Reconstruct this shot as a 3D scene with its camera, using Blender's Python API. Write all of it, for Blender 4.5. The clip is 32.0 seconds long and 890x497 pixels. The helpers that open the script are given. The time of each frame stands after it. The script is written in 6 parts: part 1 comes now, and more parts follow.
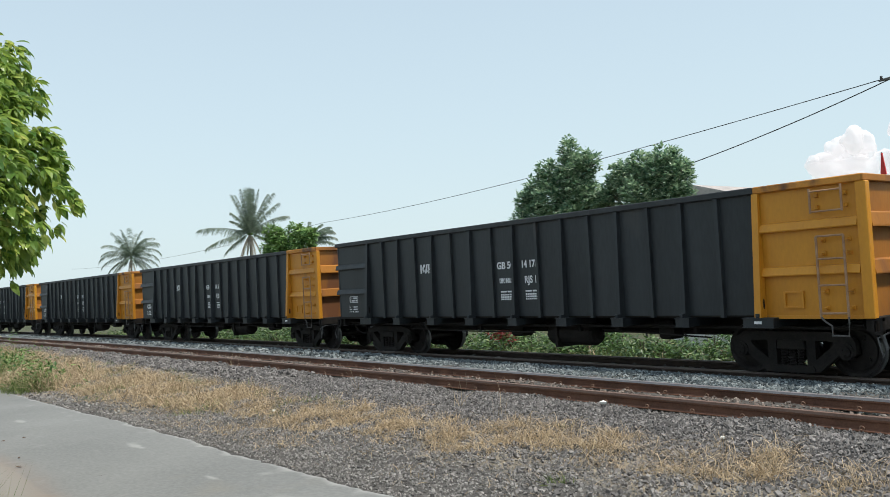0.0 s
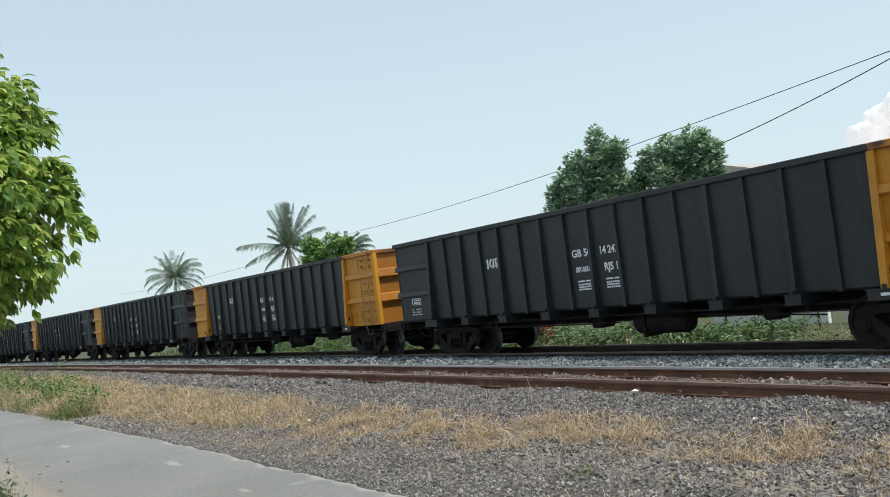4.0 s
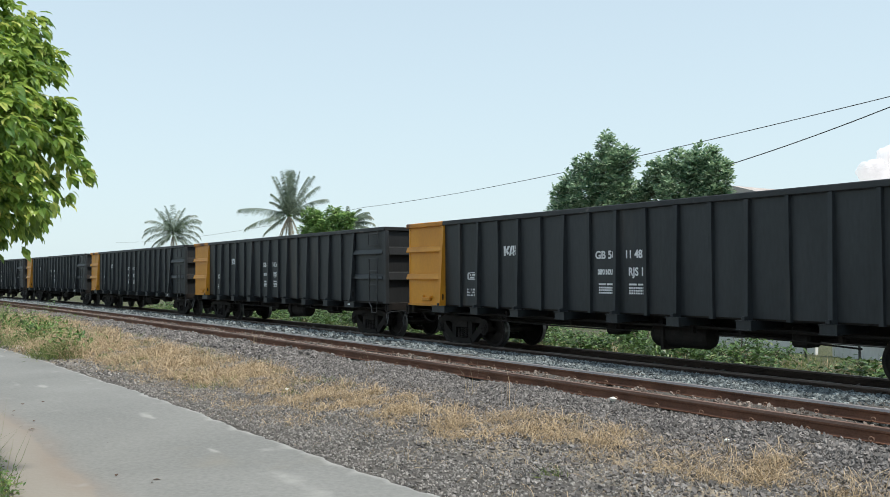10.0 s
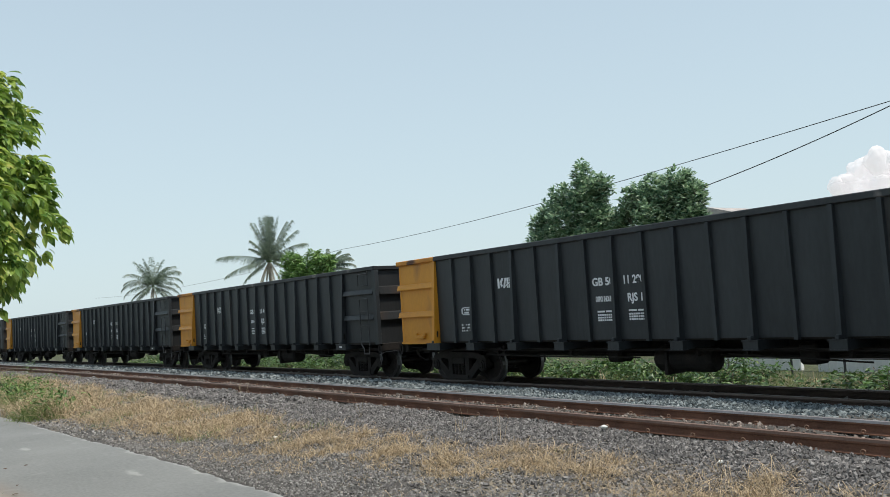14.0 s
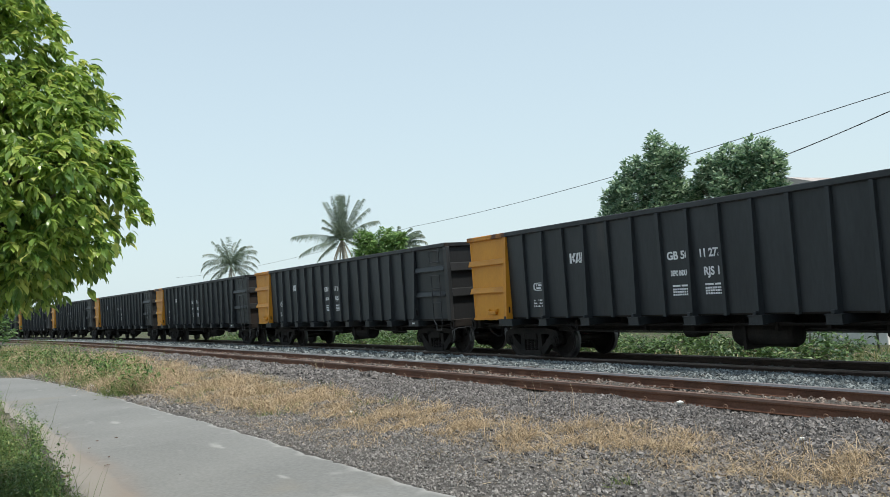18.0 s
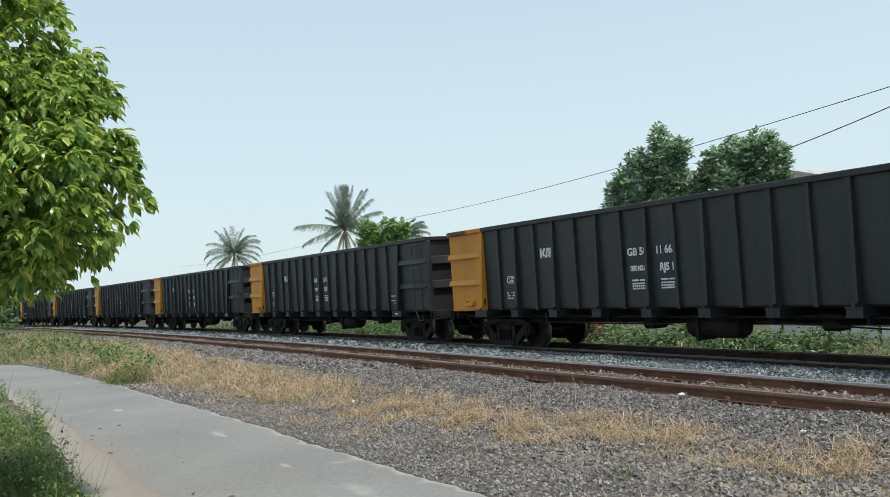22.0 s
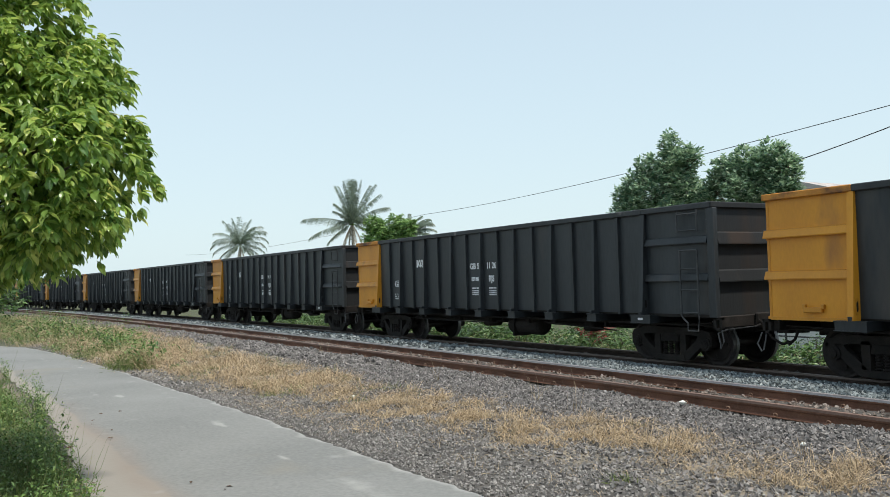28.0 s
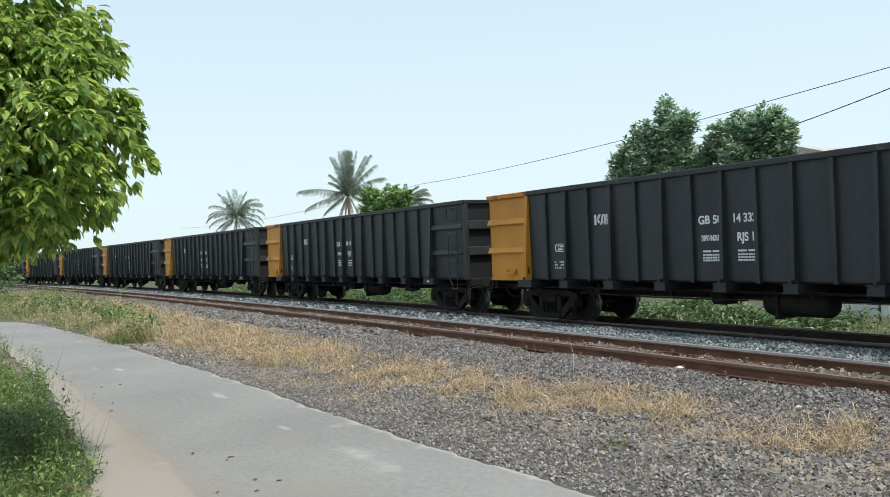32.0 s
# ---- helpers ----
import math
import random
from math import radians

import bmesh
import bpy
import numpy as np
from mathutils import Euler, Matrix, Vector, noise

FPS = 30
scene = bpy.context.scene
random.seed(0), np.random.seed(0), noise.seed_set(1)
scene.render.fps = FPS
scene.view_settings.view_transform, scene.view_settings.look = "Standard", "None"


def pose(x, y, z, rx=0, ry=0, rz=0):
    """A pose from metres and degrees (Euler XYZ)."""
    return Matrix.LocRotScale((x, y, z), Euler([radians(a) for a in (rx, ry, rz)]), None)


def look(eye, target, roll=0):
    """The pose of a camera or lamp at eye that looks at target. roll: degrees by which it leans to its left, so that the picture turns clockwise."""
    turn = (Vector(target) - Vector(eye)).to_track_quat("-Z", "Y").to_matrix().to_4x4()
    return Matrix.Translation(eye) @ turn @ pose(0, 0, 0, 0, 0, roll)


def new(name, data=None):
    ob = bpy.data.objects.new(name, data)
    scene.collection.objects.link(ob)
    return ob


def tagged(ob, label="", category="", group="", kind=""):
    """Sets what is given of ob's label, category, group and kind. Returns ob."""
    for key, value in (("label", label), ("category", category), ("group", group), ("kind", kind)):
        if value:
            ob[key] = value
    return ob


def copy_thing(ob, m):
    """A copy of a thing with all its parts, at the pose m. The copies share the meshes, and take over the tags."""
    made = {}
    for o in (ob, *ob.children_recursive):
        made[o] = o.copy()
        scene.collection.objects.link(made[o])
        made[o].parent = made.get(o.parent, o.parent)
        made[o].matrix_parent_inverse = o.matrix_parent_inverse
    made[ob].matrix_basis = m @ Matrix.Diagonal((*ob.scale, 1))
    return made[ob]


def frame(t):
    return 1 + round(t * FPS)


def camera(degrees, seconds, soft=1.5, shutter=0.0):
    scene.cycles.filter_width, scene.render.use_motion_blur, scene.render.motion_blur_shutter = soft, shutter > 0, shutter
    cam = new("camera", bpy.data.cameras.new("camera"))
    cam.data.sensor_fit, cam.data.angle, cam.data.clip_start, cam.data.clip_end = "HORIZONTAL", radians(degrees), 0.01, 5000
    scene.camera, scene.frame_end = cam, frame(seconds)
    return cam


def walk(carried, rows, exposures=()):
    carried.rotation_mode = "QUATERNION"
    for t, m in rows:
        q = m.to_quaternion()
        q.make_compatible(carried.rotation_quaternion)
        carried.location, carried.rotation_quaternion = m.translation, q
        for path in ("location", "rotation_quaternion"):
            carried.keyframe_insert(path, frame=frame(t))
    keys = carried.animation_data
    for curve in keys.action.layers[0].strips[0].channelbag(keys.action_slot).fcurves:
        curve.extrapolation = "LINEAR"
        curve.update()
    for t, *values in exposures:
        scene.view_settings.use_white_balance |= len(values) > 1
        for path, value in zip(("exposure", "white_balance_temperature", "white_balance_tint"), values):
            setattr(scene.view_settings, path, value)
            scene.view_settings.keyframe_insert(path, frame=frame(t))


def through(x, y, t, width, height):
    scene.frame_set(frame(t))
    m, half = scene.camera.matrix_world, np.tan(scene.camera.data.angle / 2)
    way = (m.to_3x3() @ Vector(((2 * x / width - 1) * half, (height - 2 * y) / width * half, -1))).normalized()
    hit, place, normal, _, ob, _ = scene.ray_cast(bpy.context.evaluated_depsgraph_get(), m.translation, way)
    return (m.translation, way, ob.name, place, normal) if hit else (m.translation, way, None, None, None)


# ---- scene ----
# ---------- camera ----------
EYE = 1.75
FIRST_EYE = (-0.15, -0.25, 1.79)      # half a step back, until 2.5 s
cam = camera(56.0, 32.0, soft=0.7, shutter=0.0)
walk(cam, [
    (0.0, pose(*FIRST_EYE, 92.30, 3.18, 52.77)),
    (0.5, pose(*FIRST_EYE, 92.26, 2.73, 52.64)),
    (1.0, pose(*FIRST_EYE, 92.27, 2.70, 52.61)),
    (1.5, pose(*FIRST_EYE, 92.27, 2.70, 52.61)),
    (2.0, pose(*FIRST_EYE, 92.24, 2.81, 52.82)),
    (2.5, pose(*FIRST_EYE, 92.40, 3.96, 53.88)),
    (4.5, pose(0, 0, EYE, 92.59, 7.47, 55.69)),
    (5.0, pose(0, 0, EYE, 92.20, 3.29, 55.07)),
    (5.5, pose(0, 0, EYE, 91.13, 4.16, 57.50)),
    (6.0, pose(0, 0, EYE, 90.47, 5.27, 61.84)),
    (6.5, pose(0, 0, EYE, 90.51, 4.61, 62.36)),
    (7.0, pose(0, 0, EYE, 90.65, 4.20, 62.22)),
    (7.5, pose(0, 0, EYE, 91.51, 3.98, 60.03)),
    (8.0, pose(0, 0, EYE, 91.67, 1.62, 57.59)),
    (8.5, pose(0, 0, EYE, 91.71, -0.20, 55.84)),
    (9.0, pose(0, 0, EYE, 91.70, -0.40, 55.35)),
    (9.5, pose(0, 0, EYE, 91.65, -0.27, 55.31)),
    (10.0, pose(0, 0, EYE, 91.69, 0.40, 55.33)),
    (10.5, pose(0, 0, EYE, 91.54, 0.49, 55.41)),
    (11.0, pose(0, 0, EYE, 91.43, 0.19, 55.31)),
    (11.5, pose(0, 0, EYE, 91.44, 0.14, 55.35)),
    (12.0, pose(0, 0, EYE, 92.02, 0.59, 55.23)),
    (12.5, pose(0, 0, EYE, 93.25, 3.09, 54.86)),
    (13.0, pose(0, 0, EYE, 94.14, 3.56, 54.70)),
    (13.5, pose(0, 0, EYE, 94.23, 3.65, 54.70)),
    (15.5, pose(0, 0, EYE, 93.40, 3.49, 51.90)),
    (16.0, pose(0, 0, EYE, 93.26, 3.43, 52.04)),
    (16.5, pose(0, 0, EYE, 93.10, 4.11, 55.23)),
    (17.0, pose(0, 0, EYE, 92.88, 4.19, 57.87)),
    (17.5, pose(0, 0, EYE, 92.85, 4.19, 58.82)),
    (18.0, pose(0, 0, EYE, 92.86, 4.20, 59.10)),
    (18.5, pose(0, 0, EYE, 92.67, 4.12, 59.25)),
    (19.0, pose(0, 0, EYE, 92.66, 4.17, 59.27)),
    (19.5, pose(0, 0, EYE, 92.51, 4.23, 59.29)),
    (20.0, pose(0, 0, EYE, 92.34, 4.24, 59.33)),
    (20.5, pose(0, 0, EYE, 92.31, 4.17, 59.26)),
    (21.0, pose(0, 0, EYE, 92.30, 4.21, 59.27)),
    (21.5, pose(0, 0, EYE, 92.27, 4.13, 59.29)),
    (22.0, pose(0, 0, EYE, 92.23, 3.80, 59.29)),
    (22.5, pose(0, 0, EYE, 92.21, 3.73, 59.25)),
    (23.0, pose(0, 0, EYE, 92.19, 3.47, 59.23)),
    (23.5, pose(0, 0, EYE, 92.17, 3.36, 59.29)),
    (24.0, pose(0, 0, EYE, 92.17, 3.33, 59.26)),
    (24.5, pose(0, 0, EYE, 92.16, 3.21, 59.24)),
    (26.5, pose(0, 0, EYE, 92.25, 2.90, 59.29)),
    (27.0, pose(0, 0, EYE, 92.21, 2.81, 59.31)),
    (27.5, pose(0, 0, EYE, 92.24, 1.84, 59.46)),
    (28.0, pose(0, 0, EYE, 92.15, 1.63, 59.62)),
    (28.5, pose(0, 0, EYE, 92.18, 1.55, 59.65)),
    (29.0, pose(0, 0, EYE, 92.16, 1.46, 59.70)),
    (29.5, pose(0, 0, EYE, 92.12, 1.43, 59.76)),
    (30.0, pose(0, 0, EYE, 92.17, 1.85, 59.87)),
    (30.5, pose(0, 0, EYE, 92.05, 2.11, 59.84)),
    (31.0, pose(0, 0, EYE, 91.25, 2.12, 59.82)),
    (31.5, pose(0, 0, EYE, 90.66, 2.30, 59.50)),
    (32.0, pose(0, 0, EYE, 90.06, 2.42, 59.41)),
], exposures=[(0.0, 0.42), (7.0, 0.42), (9.0, 0.42 + 0.09), (10.5, 0.42 + 0.06), (12.0, 0.42), (13.0, 0.42 - 0.13), (13.7, 0.42 - 0.13), (15.5, 0.42), (24.0, 0.42), (27.0, 0.42 + 0.07), (28.5, 0.42 + 0.07), (30.0, 0.42 + 0.05), (32.0, 0.42 + 0.18)])

# ---------- light ----------
world = bpy.data.worlds.new("sky")
scene.world = world
world.use_nodes = True
wn, wl = world.node_tree.nodes, world.node_tree.links
sky = wn.new("ShaderNodeTexSky")
sky.sky_type, sky.sun_disc = "NISHITA", False
SUN_DIR = Vector((0.40, 0.13, 0.90)).normalized()
sky.sun_elevation = math.asin(SUN_DIR.z)
sky.sun_rotation = math.atan2(SUN_DIR.x, SUN_DIR.y)
sky.air_density, sky.dust_density, sky.ozone_density = 1.0, 1.0, 1.0
# pale humid haze, thickest at the horizon
tc_w, sep_w, ramp_w, haze = wn.new("ShaderNodeTexCoord"), wn.new("ShaderNodeSeparateXYZ"), wn.new("ShaderNodeMapRange"), wn.new("ShaderNodeMix")
haze.data_type = "RGBA"
haze.inputs[7].default_value = (3.6, 4.36, 4.60, 1)
ramp_w.inputs[1].default_value, ramp_w.inputs[2].default_value = 0.0, 0.55
ramp_w.inputs[3].default_value, ramp_w.inputs[4].default_value = 0.92, 0.56
wl.new(tc_w.outputs["Generated"], sep_w.inputs[0])
wl.new(sep_w.outputs[2], ramp_w.inputs[0])
wl.new(ramp_w.outputs[0], haze.inputs[0])
wl.new(sky.outputs[0], haze.inputs[6])
wl.new(haze.outputs[2], wn["Background"].inputs[0])
wn["Background"].inputs[1].default_value = 0.14
sun = new("sun", bpy.data.lights.new("sun", "SUN"))
sun.data.energy, sun.data.angle, sun.data.color = 2.75, radians(5.0), (1.0, 0.95, 0.86)
sun.matrix_world = look(SUN_DIR * 100, (0, 0, 0))


# ---------- materials ----------
def surface(name, dark, light, rough=0.7, metal=0.0, scale=3.0, fine=40.0, bump=0.15, spread=0.06, fine_mix=0.35, stain=None, stain_at=0.62, coords="Object", streak=1.0):
    """Two scales of tone between dark and light, an optional third stain colour, fine relief."""
    m = bpy.data.materials.new(name)
    m.use_nodes = True
    n, l = m.node_tree.nodes, m.node_tree.links
    bsdf = n["Principled BSDF"]
    tc, info = n.new("ShaderNodeTexCoord"), n.new("ShaderNodeObjectInfo")
    shift = n.new("ShaderNodeVectorMath")
    shift.operation = "MULTIPLY_ADD"
    comb = n.new("ShaderNodeCombineXYZ")
    for i in range(3):
        l.new(info.outputs["Random"], comb.inputs[i])
    l.new(comb.outputs[0], shift.inputs[0])
    shift.inputs[1].default_value = (37.0, 19.0, 11.0) if coords == "Object" else (0, 0, 0)
    mapping = n.new("ShaderNodeMapping")
    mapping.inputs["Scale"].default_value = (1, 1, streak)
    l.new(tc.outputs["Object"], mapping.inputs[0])
    l.new(mapping.outputs[0], shift.inputs[2])
    big, small = n.new("ShaderNodeTexNoise"), n.new("ShaderNodeTexNoise")
    for node, sc, det in ((big, scale, 6), (small, fine, 3)):
        node.inputs["Scale"].default_value, node.inputs["Detail"].default_value = sc, det
        l.new(shift.outputs[0], node.inputs["Vector"])
    mix = n.new("ShaderNodeMix")
    mix.inputs[0].default_value = fine_mix
    l.new(big.outputs[0], mix.inputs[2])
    l.new(small.outputs[0], mix.inputs[3])
    ramp = n.new("ShaderNodeValToRGB")
    ramp.color_ramp.elements[0].position, ramp.color_ramp.elements[1].position = 0.34, 0.66
    ramp.color_ramp.elements[0].color, ramp.color_ramp.elements[1].color = (*dark, 1), (*light, 1)
    l.new(mix.outputs[0], ramp.inputs[0])
    hsv = n.new("ShaderNodeHueSaturation")
    l.new(ramp.outputs[0], hsv.inputs["Color"])
    span = n.new("ShaderNodeMapRange")
    span.inputs[3].default_value, span.inputs[4].default_value = 1 - spread, 1 + spread
    l.new(info.outputs["Random"], span.inputs[0])
    l.new(span.outputs[0], hsv.inputs["Value"])
    out = hsv.outputs[0]
    if stain:
        st = n.new("ShaderNodeTexNoise")
        st.inputs["Scale"].default_value, st.inputs["Detail"].default_value = scale * 0.7, 8
        off = n.new("ShaderNodeVectorMath")
        off.operation = "ADD"
        off.inputs[1].default_value = (5.3, 8.1, 2.7)
        l.new(shift.outputs[0], off.inputs[0])
        l.new(off.outputs[0], st.inputs["Vector"])
        sr = n.new("ShaderNodeMapRange")
        sr.inputs[1].default_value, sr.inputs[2].default_value = stain_at, stain_at + 0.1
        l.new(st.outputs[0], sr.inputs[0])
        sm = n.new("ShaderNodeMix")
        sm.data_type = "RGBA"
        sm.inputs[7].default_value = (*stain, 1)
        l.new(sr.outputs[0], sm.inputs[0])
        l.new(out, sm.inputs[6])
        out = sm.outputs[2]
    l.new(out, bsdf.inputs["Base Color"])
    bsdf.inputs["Roughness"].default_value, bsdf.inputs["Metallic"].default_value = rough, metal
    if bump:
        b = n.new("ShaderNodeBump")
        b.inputs["Strength"].default_value, b.inputs["Distance"].default_value = bump, 0.02
        l.new(small.outputs[0], b.inputs["Height"])
        l.new(b.outputs[0], bsdf.inputs["Normal"])
    return m


def foliage(name, dark, light, gloss=0.45, through=0.35, tip=None, tip_at=0.93, sap=1.0):
    """Leaves: each leaf its own tone, some light passing through."""
    m = bpy.data.materials.new(name)
    m.use_nodes = True
    n, l = m.node_tree.nodes, m.node_tree.links
    bsdf = n["Principled BSDF"]
    geo = n.new("ShaderNodeNewGeometry")
    ramp = n.new("ShaderNodeValToRGB")
    ramp.color_ramp.elements[0].color, ramp.color_ramp.elements[1].color = (*dark, 1), (*light, 1)
    if tip:
        e = ramp.color_ramp.elements.new(tip_at)
        e.color = (*light, 1)
        ramp.color_ramp.elements[2].color = (*tip, 1)
    l.new(geo.outputs["Random Per Island"], ramp.inputs[0])
    l.new(ramp.outputs[0], bsdf.inputs["Base Color"])
    bsdf.inputs["Roughness"].default_value = gloss
    tr, add = n.new("ShaderNodeBsdfTranslucent"), n.new("ShaderNodeMixShader")
    glow = n.new("ShaderNodeHueSaturation")     # light that has passed through a leaf is yellower and stronger in tone
    glow.inputs["Hue"].default_value, glow.inputs["Value"].default_value = 0.5 - 0.02 * (sap - 1), sap
    l.new(ramp.outputs[0], glow.inputs["Color"])
    l.new(glow.outputs[0], tr.inputs[0])
    add.inputs[0].default_value = through
    l.new(bsdf.outputs[0], add.inputs[1])
    l.new(tr.outputs[0], add.inputs[2])
    l.new(add.outputs[0], n["Material Output"].inputs[0])
    return m


def pebble(name, tones):
    """Loose stones: each its own tone, with a speckled grain."""
    m = bpy.data.materials.new(name)
    m.use_nodes = True
    n, l = m.node_tree.nodes, m.node_tree.links
    bsdf, geo, tc = n["Principled BSDF"], n.new("ShaderNodeNewGeometry"), n.new("ShaderNodeTexCoord")
    ramp = n.new("ShaderNodeValToRGB")
    el = ramp.color_ramp.elements
    el[0].color, el[1].color = (*tones[0], 1), (*tones[-1], 1)
    for i, t in enumerate(tones[1:-1]):
        e = el.new((i + 1) / (len(tones) - 1))
        e.color = (*t, 1)
    l.new(geo.outputs["Random Per Island"], ramp.inputs[0])
    grain = n.new("ShaderNodeTexNoise")
    grain.inputs["Scale"].default_value, grain.inputs["Detail"].default_value = 45, 5
    l.new(tc.outputs["Object"], grain.inputs["Vector"])
    span = n.new("ShaderNodeMapRange")
    span.inputs[3].default_value, span.inputs[4].default_value = 0.72, 1.28
    l.new(grain.outputs[0], span.inputs[0])
    hsv = n.new("ShaderNodeHueSaturation")
    l.new(ramp.outputs[0], hsv.inputs["Color"])
    l.new(span.outputs[0], hsv.inputs["Value"])
    l.new(hsv.outputs[0], bsdf.inputs["Base Color"])
    bsdf.inputs["Roughness"].default_value = 0.85
    return m


STONE = pebble("ballast_stone", [(0.062, 0.057, 0.054), (0.122, 0.112, 0.105), (0.172, 0.158, 0.148), (0.29, 0.268, 0.25)])
STONE_BLUE = pebble("new_ballast_stone", [(0.035, 0.043, 0.046), (0.10, 0.118, 0.122), (0.175, 0.20, 0.203), (0.33, 0.36, 0.355)])
GRAVEL = pebble("trodden_gravel", [(0.105, 0.098, 0.091), (0.175, 0.163, 0.150), (0.235, 0.219, 0.202), (0.37, 0.347, 0.318)])
DUST = pebble("dusty_rail_bed_stone", [(0.075, 0.056, 0.046), (0.15, 0.115, 0.094), (0.215, 0.17, 0.14), (0.32, 0.265, 0.225)])
BLACK = surface("black_wagon_paint", (0.0108, 0.0138, 0.0158), (0.0272, 0.0318, 0.0348), 0.52, 0, 1.5, 22, 0.10, 0.12, 0.32, (0.048, 0.043, 0.038), 0.63, streak=0.22)
CHORD_BLACK = surface("scuffed_black_paint", (0.014, 0.0165, 0.0185), (0.034, 0.037, 0.039), 0.55, 0, 3.0, 40, 0.15, 0.1, 0.3, (0.17, 0.155, 0.14), 0.64)
YELLOW = surface("yellow_wagon_paint", (0.50, 0.200, 0.014), (0.67, 0.290, 0.018), 0.5, 0, 1.1, 30, 0.06, 0.06, 0.25, (0.27, 0.105, 0.028), 0.60, streak=0.35)
LADDER_BLACK = surface("dark_ladder_steel", (0.030, 0.032, 0.033), (0.065, 0.066, 0.066), 0.6, 0.2, 6, 60, 0.1)
LADDER_RUST = surface("rusting_ladder_iron", (0.28, 0.15, 0.08), (0.46, 0.28, 0.16), 0.7, 0, 6, 50, 0.1)
RUSTED_YELLOW = surface("rusting_yellow_paint", (0.42, 0.16, 0.02), (0.62, 0.26, 0.03), 0.6, 0, 2.6, 40, 0.2, 0.08, 0.35, (0.10, 0.042, 0.022), 0.51)
# end walls: rust and dirt stains over a base darkened to stand for shade
END_BLACK = surface("rusty_shaded_black_paint", (0.0110, 0.0120, 0.0130), (0.0215, 0.0230, 0.0240), 0.7, 0, 1.3, 30, 0.08, 0.15, 0.3, (0.036, 0.0245, 0.0185), 0.56, streak=0.14)
END_YELLOW = surface("dirty_shaded_yellow_paint", (0.31, 0.115, 0.014), (0.45, 0.178, 0.018), 0.6, 0, 1.1, 30, 0.06, 0.06, 0.25, (0.17, 0.068, 0.026), 0.50, streak=0.3)
GRIME = surface("grimy_underframe_steel", (0.0105, 0.0090, 0.0082), (0.030, 0.0245, 0.0205), 0.8, 0.1, 4, 40, 0.2)
WHEEL = surface("wheel_steel", (0.02, 0.017, 0.016), (0.05, 0.042, 0.038), 0.55, 0.5, 6, 60, 0.1)
TREAD = surface("bright_tread_steel", (0.10, 0.10, 0.10), (0.20, 0.195, 0.19), 0.45, 0.7, 6, 60, 0.02)
GREY_IRON = surface("grey_ladder_steel", (0.07, 0.07, 0.068), (0.14, 0.135, 0.13), 0.6, 0.3, 6, 60, 0.1)
MARK = surface("white_stencil_paint", (0.62, 0.63, 0.63), (0.84, 0.85, 0.85), 0.6, 0, 8, 80, 0.0)
COAL = surface("coal", (0.008, 0.008, 0.009), (0.03, 0.03, 0.03), 0.5, 0, 6, 30, 0.8)
RUST = surface("rusty_rail", (0.085, 0.037, 0.021), (0.205, 0.092, 0.053), 0.8, 0.0, 2.5, 50, 0.3)
# far-track rails and heads, a darker brown than the near track's
DARK_RAIL = surface("dark_brown_rail", (0.032, 0.020, 0.015), (0.075, 0.047, 0.034), 0.7, 0.1, 2.5, 50, 0.3)
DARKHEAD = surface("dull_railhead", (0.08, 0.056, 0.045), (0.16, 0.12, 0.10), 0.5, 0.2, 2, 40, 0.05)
RAILHEAD = surface("worn_railhead", (0.32, 0.285, 0.285), (0.50, 0.455, 0.455), 0.36, 0.4, 2, 40, 0.05)
BROWNHEAD = surface("brown_railhead", (0.13, 0.075, 0.055), (0.24, 0.15, 0.115), 0.6, 0.2, 2, 40, 0.05)
CLIP = surface("rail_clip", (0.20, 0.10, 0.06), (0.36, 0.22, 0.15), 0.7, 0.1, 9, 60, 0.1)
CONCRETE = surface("road_concrete", (0.168, 0.168, 0.158), (0.242, 0.240, 0.224), 0.85, 0, 0.5, 25, 0.2, 0.02, 0.45, (0.215, 0.20, 0.168), 0.6)
WHITEWALL = surface("stained_white_sheet", (0.60, 0.61, 0.60), (0.80, 0.80, 0.78), 0.6, 0, 2, 20, 0.05, 0.03, 0.3, (0.10, 0.09, 0.075), 0.62, streak=0.3)
for dull in (GRIME, WHEEL, END_BLACK):
    dull.node_tree.nodes["Principled BSDF"].inputs["Specular IOR Level"].default_value = 0.3
WALLPAINT = surface("whitewash", (0.66, 0.66, 0.64), (0.84, 0.84, 0.82), 0.8, 0, 2, 20, 0.05, 0.03, 0.3, (0.40, 0.38, 0.33), 0.66, streak=0.3)
BARK = surface("bark", (0.07, 0.055, 0.04), (0.16, 0.13, 0.10), 0.9, 0, 5, 40, 0.5)
WOODPOLE = surface("weathered_pole", (0.09, 0.08, 0.075), (0.17, 0.155, 0.14), 0.85, 0, 4, 40, 0.3)
CABLE = surface("cable", (0.03, 0.03, 0.03), (0.05, 0.05, 0.05), 0.6, 0, 4, 40, 0)
LEAF_NEAR = foliage("broad_tree_leaf", (0.075, 0.165, 0.036), (0.33, 0.45, 0.10), 0.30, 0.38, (0.60, 0.62, 0.19), 0.86, 1.6)
LEAF_FAR = foliage("dense_tree_leaf", (0.085, 0.18, 0.115), (0.42, 0.56, 0.35), 0.22, 0.34, (0.70, 0.78, 0.58), 0.82)
LEAF_PALM = foliage("palm_leaflet", (0.10, 0.14, 0.105), (0.25, 0.31, 0.22), 0.35, 0.3)
LEAF_LIGHT = foliage("light_green_leaf", (0.07, 0.18, 0.05), (0.36, 0.52, 0.17), 0.3, 0.34)
DEAD_FROND = foliage("dead_frond", (0.22, 0.19, 0.14), (0.40, 0.36, 0.27), 0.7, 0.2)
